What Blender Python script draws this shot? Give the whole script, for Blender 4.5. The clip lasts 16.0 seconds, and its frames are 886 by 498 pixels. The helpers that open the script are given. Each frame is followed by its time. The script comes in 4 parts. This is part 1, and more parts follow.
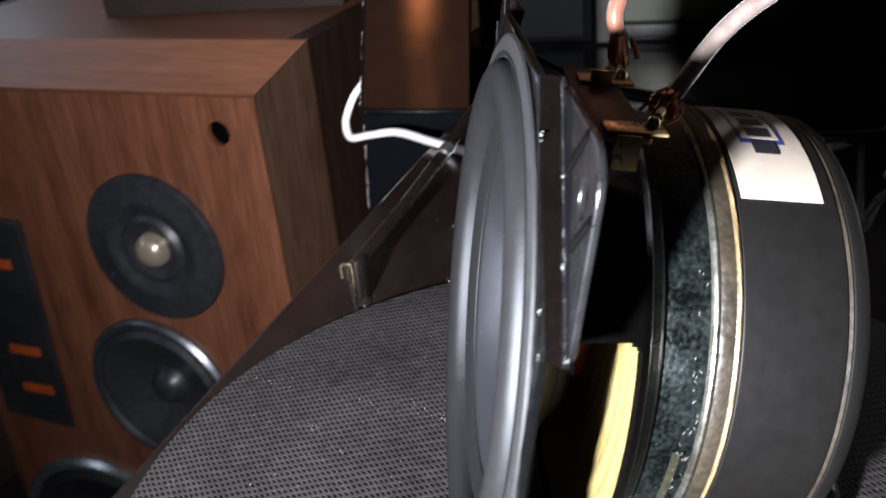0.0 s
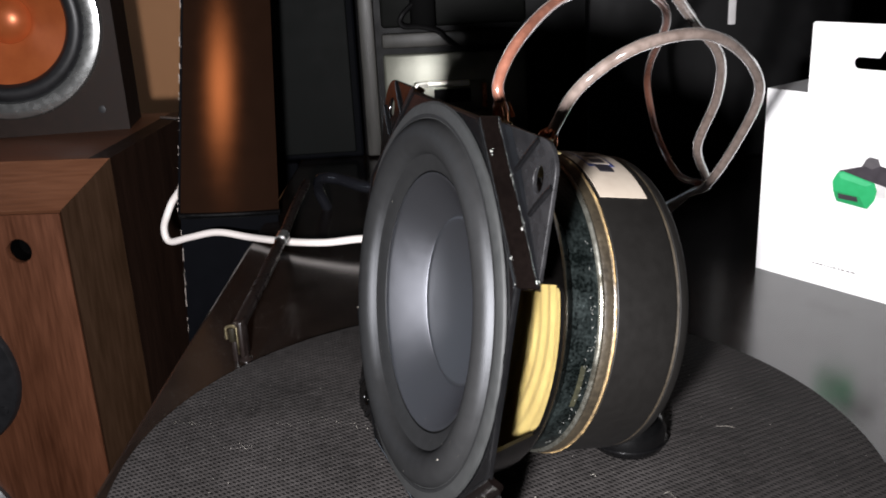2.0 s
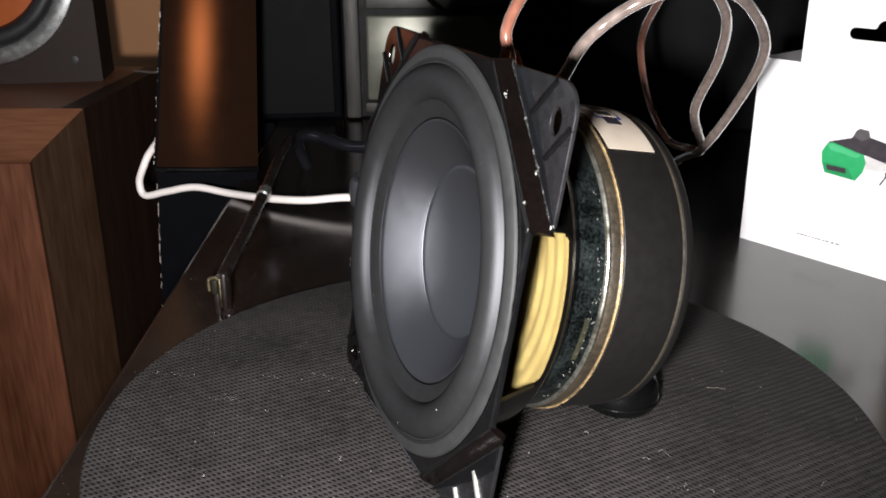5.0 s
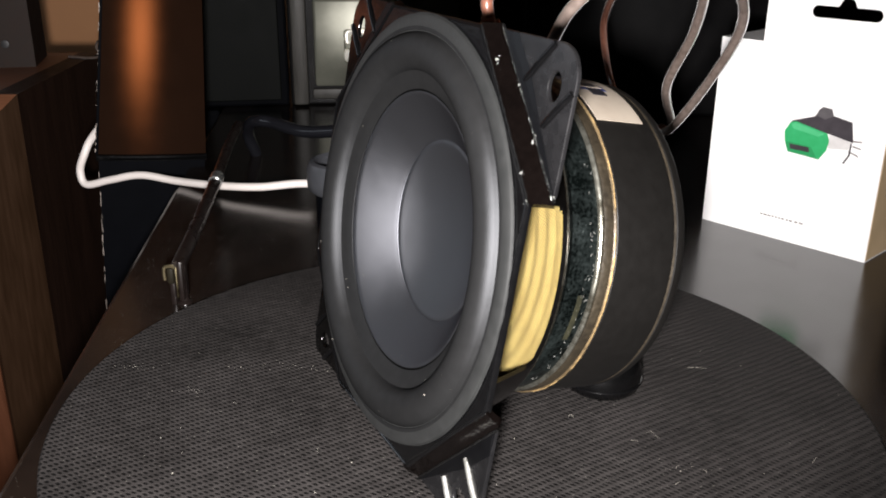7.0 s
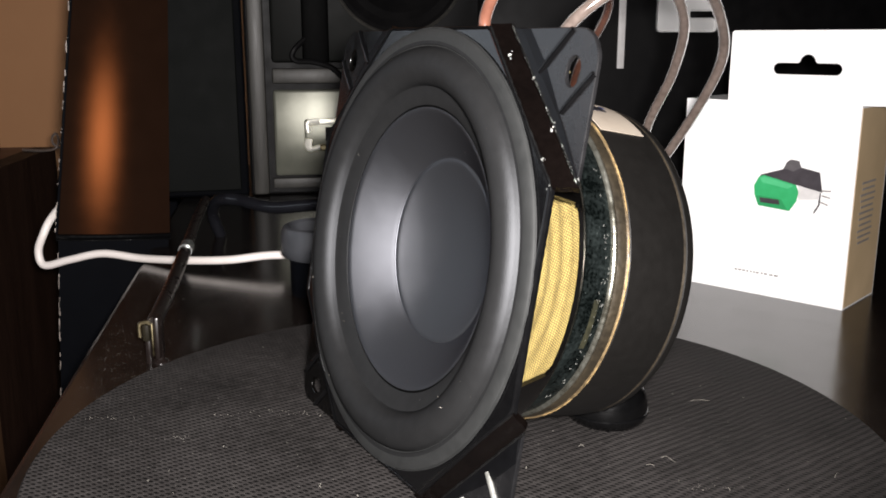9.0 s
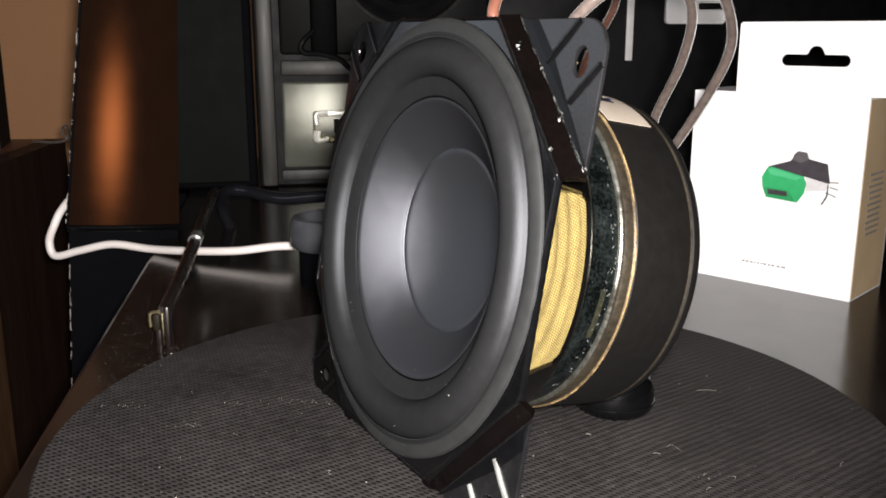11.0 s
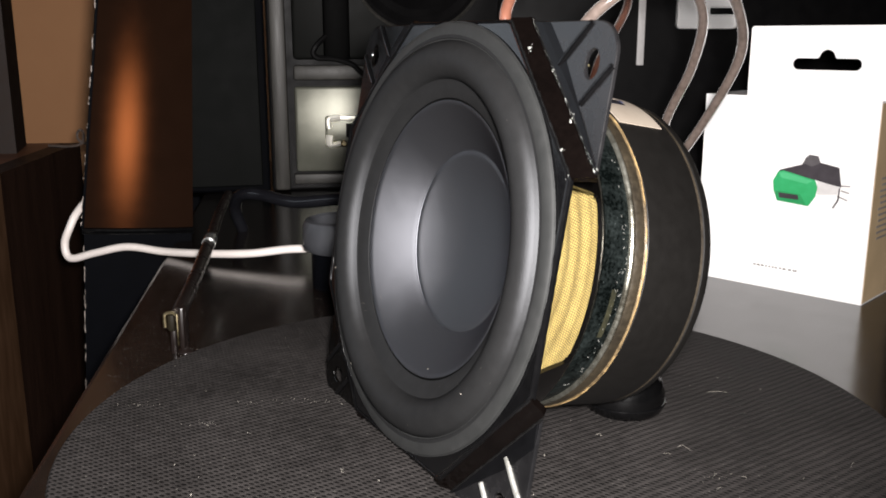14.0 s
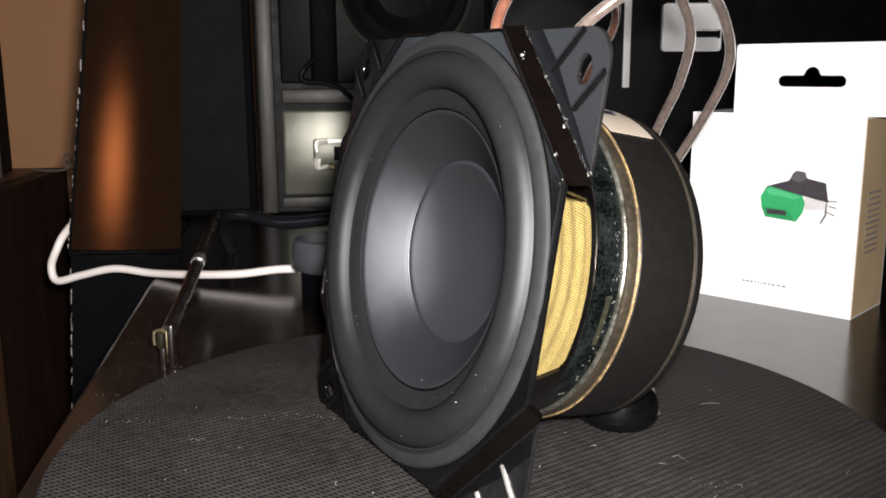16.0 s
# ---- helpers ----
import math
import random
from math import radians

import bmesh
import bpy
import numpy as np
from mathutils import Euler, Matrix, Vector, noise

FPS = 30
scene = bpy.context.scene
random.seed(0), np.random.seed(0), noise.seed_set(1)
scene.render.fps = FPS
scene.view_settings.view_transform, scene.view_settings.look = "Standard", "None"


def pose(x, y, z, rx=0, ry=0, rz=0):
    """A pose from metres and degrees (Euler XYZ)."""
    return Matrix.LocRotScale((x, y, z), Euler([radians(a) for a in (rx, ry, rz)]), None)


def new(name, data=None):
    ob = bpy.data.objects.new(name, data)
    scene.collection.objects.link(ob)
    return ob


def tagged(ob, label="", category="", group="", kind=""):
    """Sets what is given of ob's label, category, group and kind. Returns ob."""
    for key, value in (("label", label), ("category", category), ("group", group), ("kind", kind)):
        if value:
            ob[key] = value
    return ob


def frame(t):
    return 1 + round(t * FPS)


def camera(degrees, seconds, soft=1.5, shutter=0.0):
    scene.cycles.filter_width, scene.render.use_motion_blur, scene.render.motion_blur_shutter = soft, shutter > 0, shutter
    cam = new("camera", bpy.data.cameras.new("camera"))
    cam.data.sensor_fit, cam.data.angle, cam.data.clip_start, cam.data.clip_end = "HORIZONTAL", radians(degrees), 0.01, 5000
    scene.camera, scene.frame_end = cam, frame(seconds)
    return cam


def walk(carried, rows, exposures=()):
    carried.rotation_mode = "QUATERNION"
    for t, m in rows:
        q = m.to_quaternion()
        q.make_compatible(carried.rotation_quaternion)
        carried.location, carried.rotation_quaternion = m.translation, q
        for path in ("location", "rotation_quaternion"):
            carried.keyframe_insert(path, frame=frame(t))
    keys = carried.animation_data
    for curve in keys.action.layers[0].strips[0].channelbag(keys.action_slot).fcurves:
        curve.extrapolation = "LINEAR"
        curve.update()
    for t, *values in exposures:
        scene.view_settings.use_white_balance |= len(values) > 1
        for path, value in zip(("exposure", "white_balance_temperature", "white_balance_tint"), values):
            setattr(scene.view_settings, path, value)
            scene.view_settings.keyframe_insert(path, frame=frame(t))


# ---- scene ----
cam = camera(52.01, 16.0, soft=1.8, shutter=0.5)
# seconds, place in metres, turn in degrees
PATH = [
    (0, 0.0658, -0.1737, 0.1659, 63.66, 5.09, 28.63),
    (0.5, 0.0453, -0.2262, 0.1610, 69.56, 2.47, 20.33),
    (1, 0.0332, -0.2641, 0.1685, 71.53, 3.07, 15.42),
    (1.5, 0.0365, -0.2614, 0.1617, 70.81, 3.74, 12.48),
    (2, 0.0389, -0.2673, 0.1667, 71.14, 2.72, 10.36),
    (2.5, 0.0396, -0.2571, 0.1659, 70.75, 3.00, 9.68),
    (3, 0.0406, -0.2569, 0.1632, 70.16, 3.10, 9.95),
    (3.5, 0.0308, -0.2629, 0.1640, 69.96, 1.55, 9.84),
    (4, 0.0325, -0.2698, 0.1626, 70.47, 1.14, 9.27),
    (4.5, 0.0295, -0.2688, 0.1596, 69.93, 0.80, 9.16),
    (7, 0.0127, -0.2583, 0.1491, 69.22, -0.31, 4.67),
    (7.5, 0.0012, -0.2628, 0.1411, 72.72, 0.58, 2.54),
    (8, -0.0022, -0.2581, 0.1272, 75.32, -0.01, 1.14),
    (8.5, -0.0062, -0.2624, 0.1196, 76.98, -0.24, 1.36),
    (9, -0.0050, -0.2618, 0.1189, 76.99, 0.01, 0.70),
    (11.5, -0.0052, -0.2642, 0.1181, 76.49, 0.02, 1.29),
    (12, -0.0057, -0.2639, 0.1175, 76.55, 0.00, 1.34),
    (12.5, -0.0057, -0.2655, 0.1172, 76.83, 0.05, 1.52),
    (13, -0.0054, -0.2663, 0.1179, 76.95, 0.05, 1.63),
    (13.5, -0.0052, -0.2666, 0.1181, 76.93, 0.05, 1.77),
    (14, -0.0054, -0.2667, 0.1177, 76.90, 0.07, 1.89),
    (14.5, -0.0054, -0.2660, 0.1173, 76.89, 0.03, 2.04),
    (15, -0.0054, -0.2663, 0.1170, 77.30, 0.11, 1.88),
    (15.5, -0.0066, -0.2676, 0.1142, 78.21, 0.18, 1.35),
    (16, -0.0074, -0.2675, 0.1123, 78.74, 0.25, 0.95),
]
walk(cam, [(t, pose(*row)) for t, *row in PATH], [(0, 1.0, 5800, 10), (0.5, 0.80, 5850, 10), (1.0, 0.35, 5950, 10), (1.5, 0.28, 6150, 10), (4.5, 0.25, 6280, 10), (7.0, 0.10, 6480, 10), (16, 0.10, 6530, 10)])

# ---- light: the lamp beside the filming lens, and a trace of warm room light ----
world = bpy.data.worlds.new("room_dark")
scene.world = world
world.use_nodes = True
world.node_tree.nodes["Background"].inputs[0].default_value = (1.0, 0.72, 0.5, 1)
world.node_tree.nodes["Background"].inputs[1].default_value = 0.018

lamp = bpy.data.lights.new("phone_lamp", "SPOT")
lamp.energy, lamp.color, lamp.shadow_soft_size = 15.2, (1.0, 0.955, 0.94), 0.009
lamp.spot_size, lamp.spot_blend = radians(112), 1.0
new("phone_lamp", lamp).matrix_world = pose(0.003, -0.266, 0.128, 79, 0, 11)

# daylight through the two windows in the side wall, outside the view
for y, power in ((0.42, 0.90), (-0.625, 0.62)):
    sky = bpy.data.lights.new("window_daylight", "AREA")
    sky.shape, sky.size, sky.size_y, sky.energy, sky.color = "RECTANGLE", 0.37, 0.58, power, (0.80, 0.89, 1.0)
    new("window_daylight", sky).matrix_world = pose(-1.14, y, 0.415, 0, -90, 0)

# ---- helpers; lengths below are tenths of a metre, turned into metres by S ----
S = 0.1
E1 = Vector((-0.184, 0.983, 0)).normalized()   # along the desk's left edge
E2 = Vector((0.983, 0.184, 0)).normalized()    # across the desk


def material(name, base, other=None, scale=300.0, rough=0.5, rough_to=None, metal=0.0, bump=0.0, bump_scale=None, stretch=(1, 1, 1),
             spec=0.5, coat=0.0, coat_rough=0.03, contrast=(0.35, 0.65), speckle=0.0, speckle_scale=900.0, speckle_colour=(0.5, 0.48, 0.42)):
    """A surface with two scales of colour change, uneven gloss and fine relief."""
    m = bpy.data.materials.new(name)
    m.use_nodes = True
    nt = m.node_tree
    n, link = nt.nodes, nt.links.new
    b = n["Principled BSDF"]
    other = other or tuple(c * 0.75 for c in base)
    co = n.new("ShaderNodeTexCoord")
    mp = n.new("ShaderNodeMapping")
    mp.inputs["Scale"].default_value = stretch
    link(co.outputs["Object"], mp.inputs[0])
    fine = n.new("ShaderNodeTexNoise")
    fine.inputs["Scale"].default_value, fine.inputs["Detail"].default_value = scale, 5
    wide = n.new("ShaderNodeTexNoise")
    wide.inputs["Scale"].default_value, wide.inputs["Detail"].default_value = scale / 9, 3
    for k in (fine, wide):
        link(mp.outputs[0], k.inputs["Vector"])
    add = n.new("ShaderNodeMath")
    add.operation = "MULTIPLY_ADD"
    add.inputs[1].default_value = 0.5
    link(fine.outputs[0], add.inputs[0])
    half = n.new("ShaderNodeMath")
    half.operation = "MULTIPLY"
    half.inputs[1].default_value = 0.5
    link(wide.outputs[0], half.inputs[0])
    link(half.outputs[0], add.inputs[2])
    ramp = n.new("ShaderNodeValToRGB")
    ramp.color_ramp.elements[0].position, ramp.color_ramp.elements[1].position = contrast
    ramp.color_ramp.elements[0].color, ramp.color_ramp.elements[1].color = (*other, 1), (*base, 1)
    link(add.outputs[0], ramp.inputs[0])
    colour = ramp.outputs[0]
    if speckle:
        dots = n.new("ShaderNodeTexNoise")
        dots.inputs["Scale"].default_value, dots.inputs["Detail"].default_value = speckle_scale, 2
        link(co.outputs["Object"], dots.inputs["Vector"])
        cut = n.new("ShaderNodeMapRange")
        cut.inputs["From Min"].default_value, cut.inputs["From Max"].default_value = 0.70 - speckle * 0.1, 0.74 - speckle * 0.1
        link(dots.outputs[0], cut.inputs[0])
        mix = n.new("ShaderNodeMix")
        mix.data_type = "RGBA"
        link(cut.outputs[0], mix.inputs[0])
        link(colour, mix.inputs[6])
        mix.inputs[7].default_value = (*speckle_colour, 1)
        colour = mix.outputs[2]
    link(colour, b.inputs["Base Color"])
    r = n.new("ShaderNodeMapRange")
    r.inputs["To Min"].default_value, r.inputs["To Max"].default_value = rough, rough if rough_to is None else rough_to
    r.inputs["From Min"].default_value, r.inputs["From Max"].default_value = 0.35, 0.65
    link(add.outputs[0], r.inputs[0])
    link(r.outputs[0], b.inputs["Roughness"])
    b.inputs["Metallic"].default_value = metal
    b.inputs["Specular IOR Level"].default_value = spec
    b.inputs["Coat Weight"].default_value, b.inputs["Coat Roughness"].default_value = coat, coat_rough
    if bump:
        tex = fine
        if bump_scale:
            tex = n.new("ShaderNodeTexNoise")
            tex.inputs["Scale"].default_value, tex.inputs["Detail"].default_value = bump_scale, 4
            link(mp.outputs[0], tex.inputs["Vector"])
        bp = n.new("ShaderNodeBump")
        bp.inputs["Strength"].default_value, bp.inputs["Distance"].default_value = bump, 0.0005
        link(tex.outputs[0], bp.inputs["Height"])
        link(bp.outputs[0], b.inputs["Normal"])
    return m


def satin(name, diffuse, gloss, rough, scale=160.0, uneven=0.15, bump=0.03, bump_scale=1500.0):
    """A dull body colour under a soft sheen that dies away quickly to the sides."""
    m = bpy.data.materials.new(name)
    m.use_nodes = True
    nt = m.node_tree
    n, link = nt.nodes, nt.links.new
    n.remove(n["Principled BSDF"])
    co = n.new("ShaderNodeTexCoord")
    tex = n.new("ShaderNodeTexNoise")
    tex.inputs["Scale"].default_value, tex.inputs["Detail"].default_value = scale, 5
    link(co.outputs["Object"], tex.inputs["Vector"])
    grain = n.new("ShaderNodeTexNoise")
    grain.inputs["Scale"].default_value, grain.inputs["Detail"].default_value = bump_scale, 3
    link(co.outputs["Object"], grain.inputs["Vector"])
    bp = n.new("ShaderNodeBump")
    bp.inputs["Strength"].default_value, bp.inputs["Distance"].default_value = bump, 0.0005
    link(grain.outputs[0], bp.inputs["Height"])
    body, sheen, both = n.new("ShaderNodeBsdfDiffuse"), n.new("ShaderNodeBsdfAnisotropic"), n.new("ShaderNodeAddShader")
    sheen.distribution = "BECKMANN"
    sheen.inputs["Anisotropy"].default_value = 0.0
    for shader, colour in ((body, diffuse), (sheen, gloss)):
        ramp = n.new("ShaderNodeValToRGB")
        ramp.color_ramp.elements[0].position, ramp.color_ramp.elements[1].position = 0.35, 0.65
        ramp.color_ramp.elements[0].color = (*(c * (1 - uneven) for c in colour), 1)
        ramp.color_ramp.elements[1].color = (*(c * (1 + uneven) for c in colour), 1)
        link(tex.outputs[0], ramp.inputs[0])
        link(ramp.outputs[0], shader.inputs["Color"])
        link(bp.outputs[0], shader.inputs["Normal"])
    r = n.new("ShaderNodeMapRange")
    r.inputs["From Min"].default_value, r.inputs["From Max"].default_value = 0.35, 0.65
    r.inputs["To Min"].default_value, r.inputs["To Max"].default_value = rough * 0.985, rough * 1.015
    link(tex.outputs[0], r.inputs[0])
    link(r.outputs[0], sheen.inputs["Roughness"])
    link(body.outputs[0], both.inputs[0])
    link(sheen.outputs[0], both.inputs[1])
    link(both.outputs[0], n["Material Output"].inputs["Surface"])
    return m


def weave(m, pitch, strength, dark, turn=0.0, depth=0.0004, bend=0.6):
    """Adds a woven relief of the given pitch in metres, with darker hollows."""
    nt = m.node_tree
    n, link = nt.nodes, nt.links.new
    b = n["Principled BSDF"]
    co = n.new("ShaderNodeTexCoord")
    mp = n.new("ShaderNodeMapping")
    mp.inputs["Rotation"].default_value = (0, 0, turn)
    link(co.outputs["Object"], mp.inputs[0])
    waves = []
    for axis in ("X", "Y"):
        w = n.new("ShaderNodeTexWave")
        w.wave_type, w.bands_direction, w.wave_profile = "BANDS", axis, "SIN"
        w.inputs["Scale"].default_value = 0.314 / pitch
        w.inputs["Distortion"].default_value, w.inputs["Detail Scale"].default_value = bend, 0.02 / pitch
        link(mp.outputs[0], w.inputs["Vector"])
        waves.append(w)
    mul = n.new("ShaderNodeMath")
    mul.operation = "MULTIPLY"
    link(waves[0].outputs[1], mul.inputs[0])
    link(waves[1].outputs[1], mul.inputs[1])
    old = b.inputs["Base Color"].links[0].from_socket
    mix = n.new("ShaderNodeMix")
    mix.data_type, mix.blend_type = "RGBA", "MULTIPLY"
    rng = n.new("ShaderNodeMapRange")
    rng.inputs["From Max"].default_value = 0.8
    rng.inputs["To Min"].default_value = dark
    link(mul.outputs[0], rng.inputs[0])
    mix.inputs[0].default_value = 1.0
    link(old, mix.inputs[6])
    link(rng.outputs[0], mix.inputs[7])
    link(mix.outputs[2], b.inputs["Base Color"])
    bp = n.new("ShaderNodeBump")
    bp.inputs["Strength"].default_value, bp.inputs["Distance"].default_value = strength, depth
    link(mul.outputs[0], bp.inputs["Height"])
    if b.inputs["Normal"].links:
        link(b.inputs["Normal"].links[0].from_socket, bp.inputs["Normal"])
    link(bp.outputs[0], b.inputs["Normal"])
    return m


def mesh_relief(m, pitch, row, turn):
    """Rows of small staggered, slanting holes in a rubber mesh; pitch along a row and from row to row, in metres."""
    nt = m.node_tree
    n, link = nt.nodes, nt.links.new
    b = n["Principled BSDF"]

    def calc(kind, a, c=None, d=None):
        node = n.new("ShaderNodeMath")
        node.operation = kind
        for k, v in enumerate((a, c, d)):
            if isinstance(v, (int, float)):
                node.inputs[k].default_value = v
            elif v is not None:
                link(v, node.inputs[k])
        return node.outputs[0]

    co = n.new("ShaderNodeTexCoord")
    bend = n.new("ShaderNodeTexNoise")
    bend.inputs["Scale"].default_value = 90
    link(co.outputs["Object"], bend.inputs["Vector"])
    shift = n.new("ShaderNodeVectorMath")
    shift.operation = "MULTIPLY_ADD"
    shift.inputs[1].default_value = (0.0014, 0.0014, 0)
    link(bend.outputs["Color"], shift.inputs[0])
    link(co.outputs["Object"], shift.inputs[2])
    mp = n.new("ShaderNodeMapping")
    mp.inputs["Rotation"].default_value = (0, 0, turn)
    link(shift.outputs[0], mp.inputs[0])
    apart = n.new("ShaderNodeSeparateXYZ")
    link(mp.outputs[0], apart.inputs[0])
    v = calc("DIVIDE", apart.outputs[1], row)
    odd = calc("MULTIPLY", calc("MODULO", calc("FLOOR", calc("ADD", v, 1000.0)), 2.0), 0.5)
    fv = calc("SUBTRACT", calc("FRACT", v), 0.5)
    u = calc("ADD", calc("DIVIDE", apart.outputs[0], pitch), odd)
    fu = calc("SUBTRACT", calc("FRACT", calc("MULTIPLY_ADD", fv, 0.5, u)), 0.5)
    away = calc("SQRT", calc("ADD", calc("POWER", calc("DIVIDE", calc("ABSOLUTE", fu), 0.32), 2.0), calc("POWER", calc("DIVIDE", calc("ABSOLUTE", fv), 0.34), 2.0)))
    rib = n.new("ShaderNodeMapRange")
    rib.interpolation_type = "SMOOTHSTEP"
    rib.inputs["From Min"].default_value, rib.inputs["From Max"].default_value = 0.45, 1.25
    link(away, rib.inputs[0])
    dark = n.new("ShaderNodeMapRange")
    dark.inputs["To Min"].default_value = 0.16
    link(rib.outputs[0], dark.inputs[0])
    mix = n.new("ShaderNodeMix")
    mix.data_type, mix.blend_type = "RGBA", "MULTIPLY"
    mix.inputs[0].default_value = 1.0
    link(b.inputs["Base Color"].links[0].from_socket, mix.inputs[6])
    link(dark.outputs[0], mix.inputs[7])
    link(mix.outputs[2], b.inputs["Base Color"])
    bp = n.new("ShaderNodeBump")
    bp.inputs["Strength"].default_value, bp.inputs["Distance"].default_value = 0.8, 0.0004
    link(rib.outputs[0], bp.inputs["Height"])
    link(b.inputs["Normal"].links[0].from_socket, bp.inputs["Normal"])
    link(bp.outputs[0], b.inputs["Normal"])
    return m


def part(name, bm, mat, parent=None, label="", smooth=True, at=None):
    me = bpy.data.meshes.new(name)
    bmesh.ops.recalc_face_normals(bm, faces=bm.faces)
    for f in bm.faces:
        f.smooth = smooth
    bm.to_mesh(me)
    bm.free()
    if smooth:
        me.set_sharp_from_angle(angle=radians(38))
    me.materials.append(mat)
    ob = new(name, me)
    if parent:
        ob.parent = parent
    if at is not None:
        ob.matrix_local = at
    if label:
        ob["label"] = label
    return ob


def thing(name, m, label, category, group="", kind=""):
    ob = new(name)
    ob.empty_display_size = 0.02
    ob.matrix_world = m
    return tagged(ob, label, category, group, kind)


def lathe(profile, seg=96, closed=False):
    """Turns a profile of (radius, height) round z."""
    bm = bmesh.new()
    rings = []
    for r, z in profile:
        if r < 1e-6:
            rings.append([bm.verts.new((0, 0, z * S))])
        else:
            rings.append([bm.verts.new((r * S * math.cos(a), r * S * math.sin(a), z * S)) for a in (2 * math.pi * k / seg for k in range(seg))])
    pairs = list(zip(rings, rings[1:])) + ([(rings[-1], rings[0])] if closed else [])
    for a, b in pairs:
        for k in range(seg):
            j = (k + 1) % seg
            if len(a) == 1 and len(b) == 1:
                continue
            if len(a) == 1:
                bm.faces.new((a[0], b[k], b[j]))
            elif len(b) == 1:
                bm.faces.new((a[k], b[0], a[j]))
            else:
                bm.faces.new((a[k], b[k], b[j], a[j]))
    return bm


def block(size, centre=(0, 0, 0), bevel=0.0, segs=2, bm=None, turn=None):
    bm = bm or bmesh.new()
    m = Matrix.Translation(Vector(centre) * S) @ (turn or Matrix()) @ Matrix.Diagonal((size[0] * S, size[1] * S, size[2] * S, 1))
    made = bmesh.ops.create_cube(bm, size=1.0, matrix=m)
    if bevel:
        edges = list({e for v in made["verts"] for e in v.link_edges})
        bmesh.ops.bevel(bm, geom=edges, offset=bevel * S, segments=segs, affect="EDGES", profile=0.5)
    return bm


def plate(outline, thick, z=0.0, holes=(), bevel=0.0, bm=None):
    """A flat plate from an outline, its front at z, with round or oval holes (x, y, rx, ry)."""
    bm = bm or bmesh.new()
    edges = []
    loops = [list(outline)]
    for x, y, rx, ry in holes:
        loops.append([(x + rx * math.cos(2 * math.pi * k / 48), y + ry * math.sin(2 * math.pi * k / 48)) for k in range(48)])
    for loop in loops:
        vs = [bm.verts.new((x * S, y * S, z * S)) for x, y in loop]
        edges += [bm.edges.new((vs[k], vs[(k + 1) % len(vs)])) for k in range(len(vs))]
    faces = [g for g in bmesh.ops.triangle_fill(bm, edges=edges, use_beauty=True, use_dissolve=False)["geom"] if isinstance(g, bmesh.types.BMFace)]
    out = bmesh.ops.extrude_face_region(bm, geom=faces)
    bmesh.ops.translate(bm, vec=(0, 0, -thick * S), verts=[g for g in out["geom"] if isinstance(g, bmesh.types.BMVert)])
    if bevel:
        bmesh.ops.recalc_face_normals(bm, faces=bm.faces)
        sharp = [e for e in bm.edges if len(e.link_faces) == 2 and e.calc_face_angle() > 1.2]
        bmesh.ops.bevel(bm, geom=sharp, offset=bevel * S, segments=2, affect="EDGES", profile=0.5)
    return bm


def spline(points, steps=10):
    """A smooth run through the points."""
    p = [Vector(q) for q in points]
    p = [2 * p[0] - p[1]] + p + [2 * p[-1] - p[-2]]
    out = []
    for a, b, c, d in zip(p, p[1:], p[2:], p[3:]):
        for k in range(steps):
            t = k / steps
            out.append(0.5 * (2 * b + (c - a) * t + (2 * a - 5 * b + 4 * c - d) * t * t + (3 * b - a - 3 * c + d) * t ** 3))
    return out + [p[-2]]


def tube(points, radius, sides=12, steps=10, flat=1.0, ends=True, bm=None, taper=None):
    """A round strand along a smooth run of points."""
    bm = bm or bmesh.new()
    run = spline(points, steps) if steps else [Vector(q) for q in points]
    rings = []
    side = None
    for k, q in enumerate(run):
        way = (run[min(k + 1, len(run) - 1)] - run[max(k - 1, 0)]).normalized()
        if side is None:
            side = way.orthogonal().normalized()
        side = (side - way * side.dot(way)).normalized()
        up = way.cross(side)
        r = radius * (taper(k / (len(run) - 1)) if taper else 1)
        rings.append([bm.verts.new((q + r * (math.cos(a) * side + flat * math.sin(a) * up)) * S) for a in (2 * math.pi * j / sides for j in range(sides))])
    for a, b in zip(rings, rings[1:]):
        for j in range(sides):
            i = (j + 1) % sides
            bm.faces.new((a[j], b[j], b[i], a[i]))
    if ends:
        bm.faces.new(rings[0])
        bm.faces.new(rings[-1])
    return bm


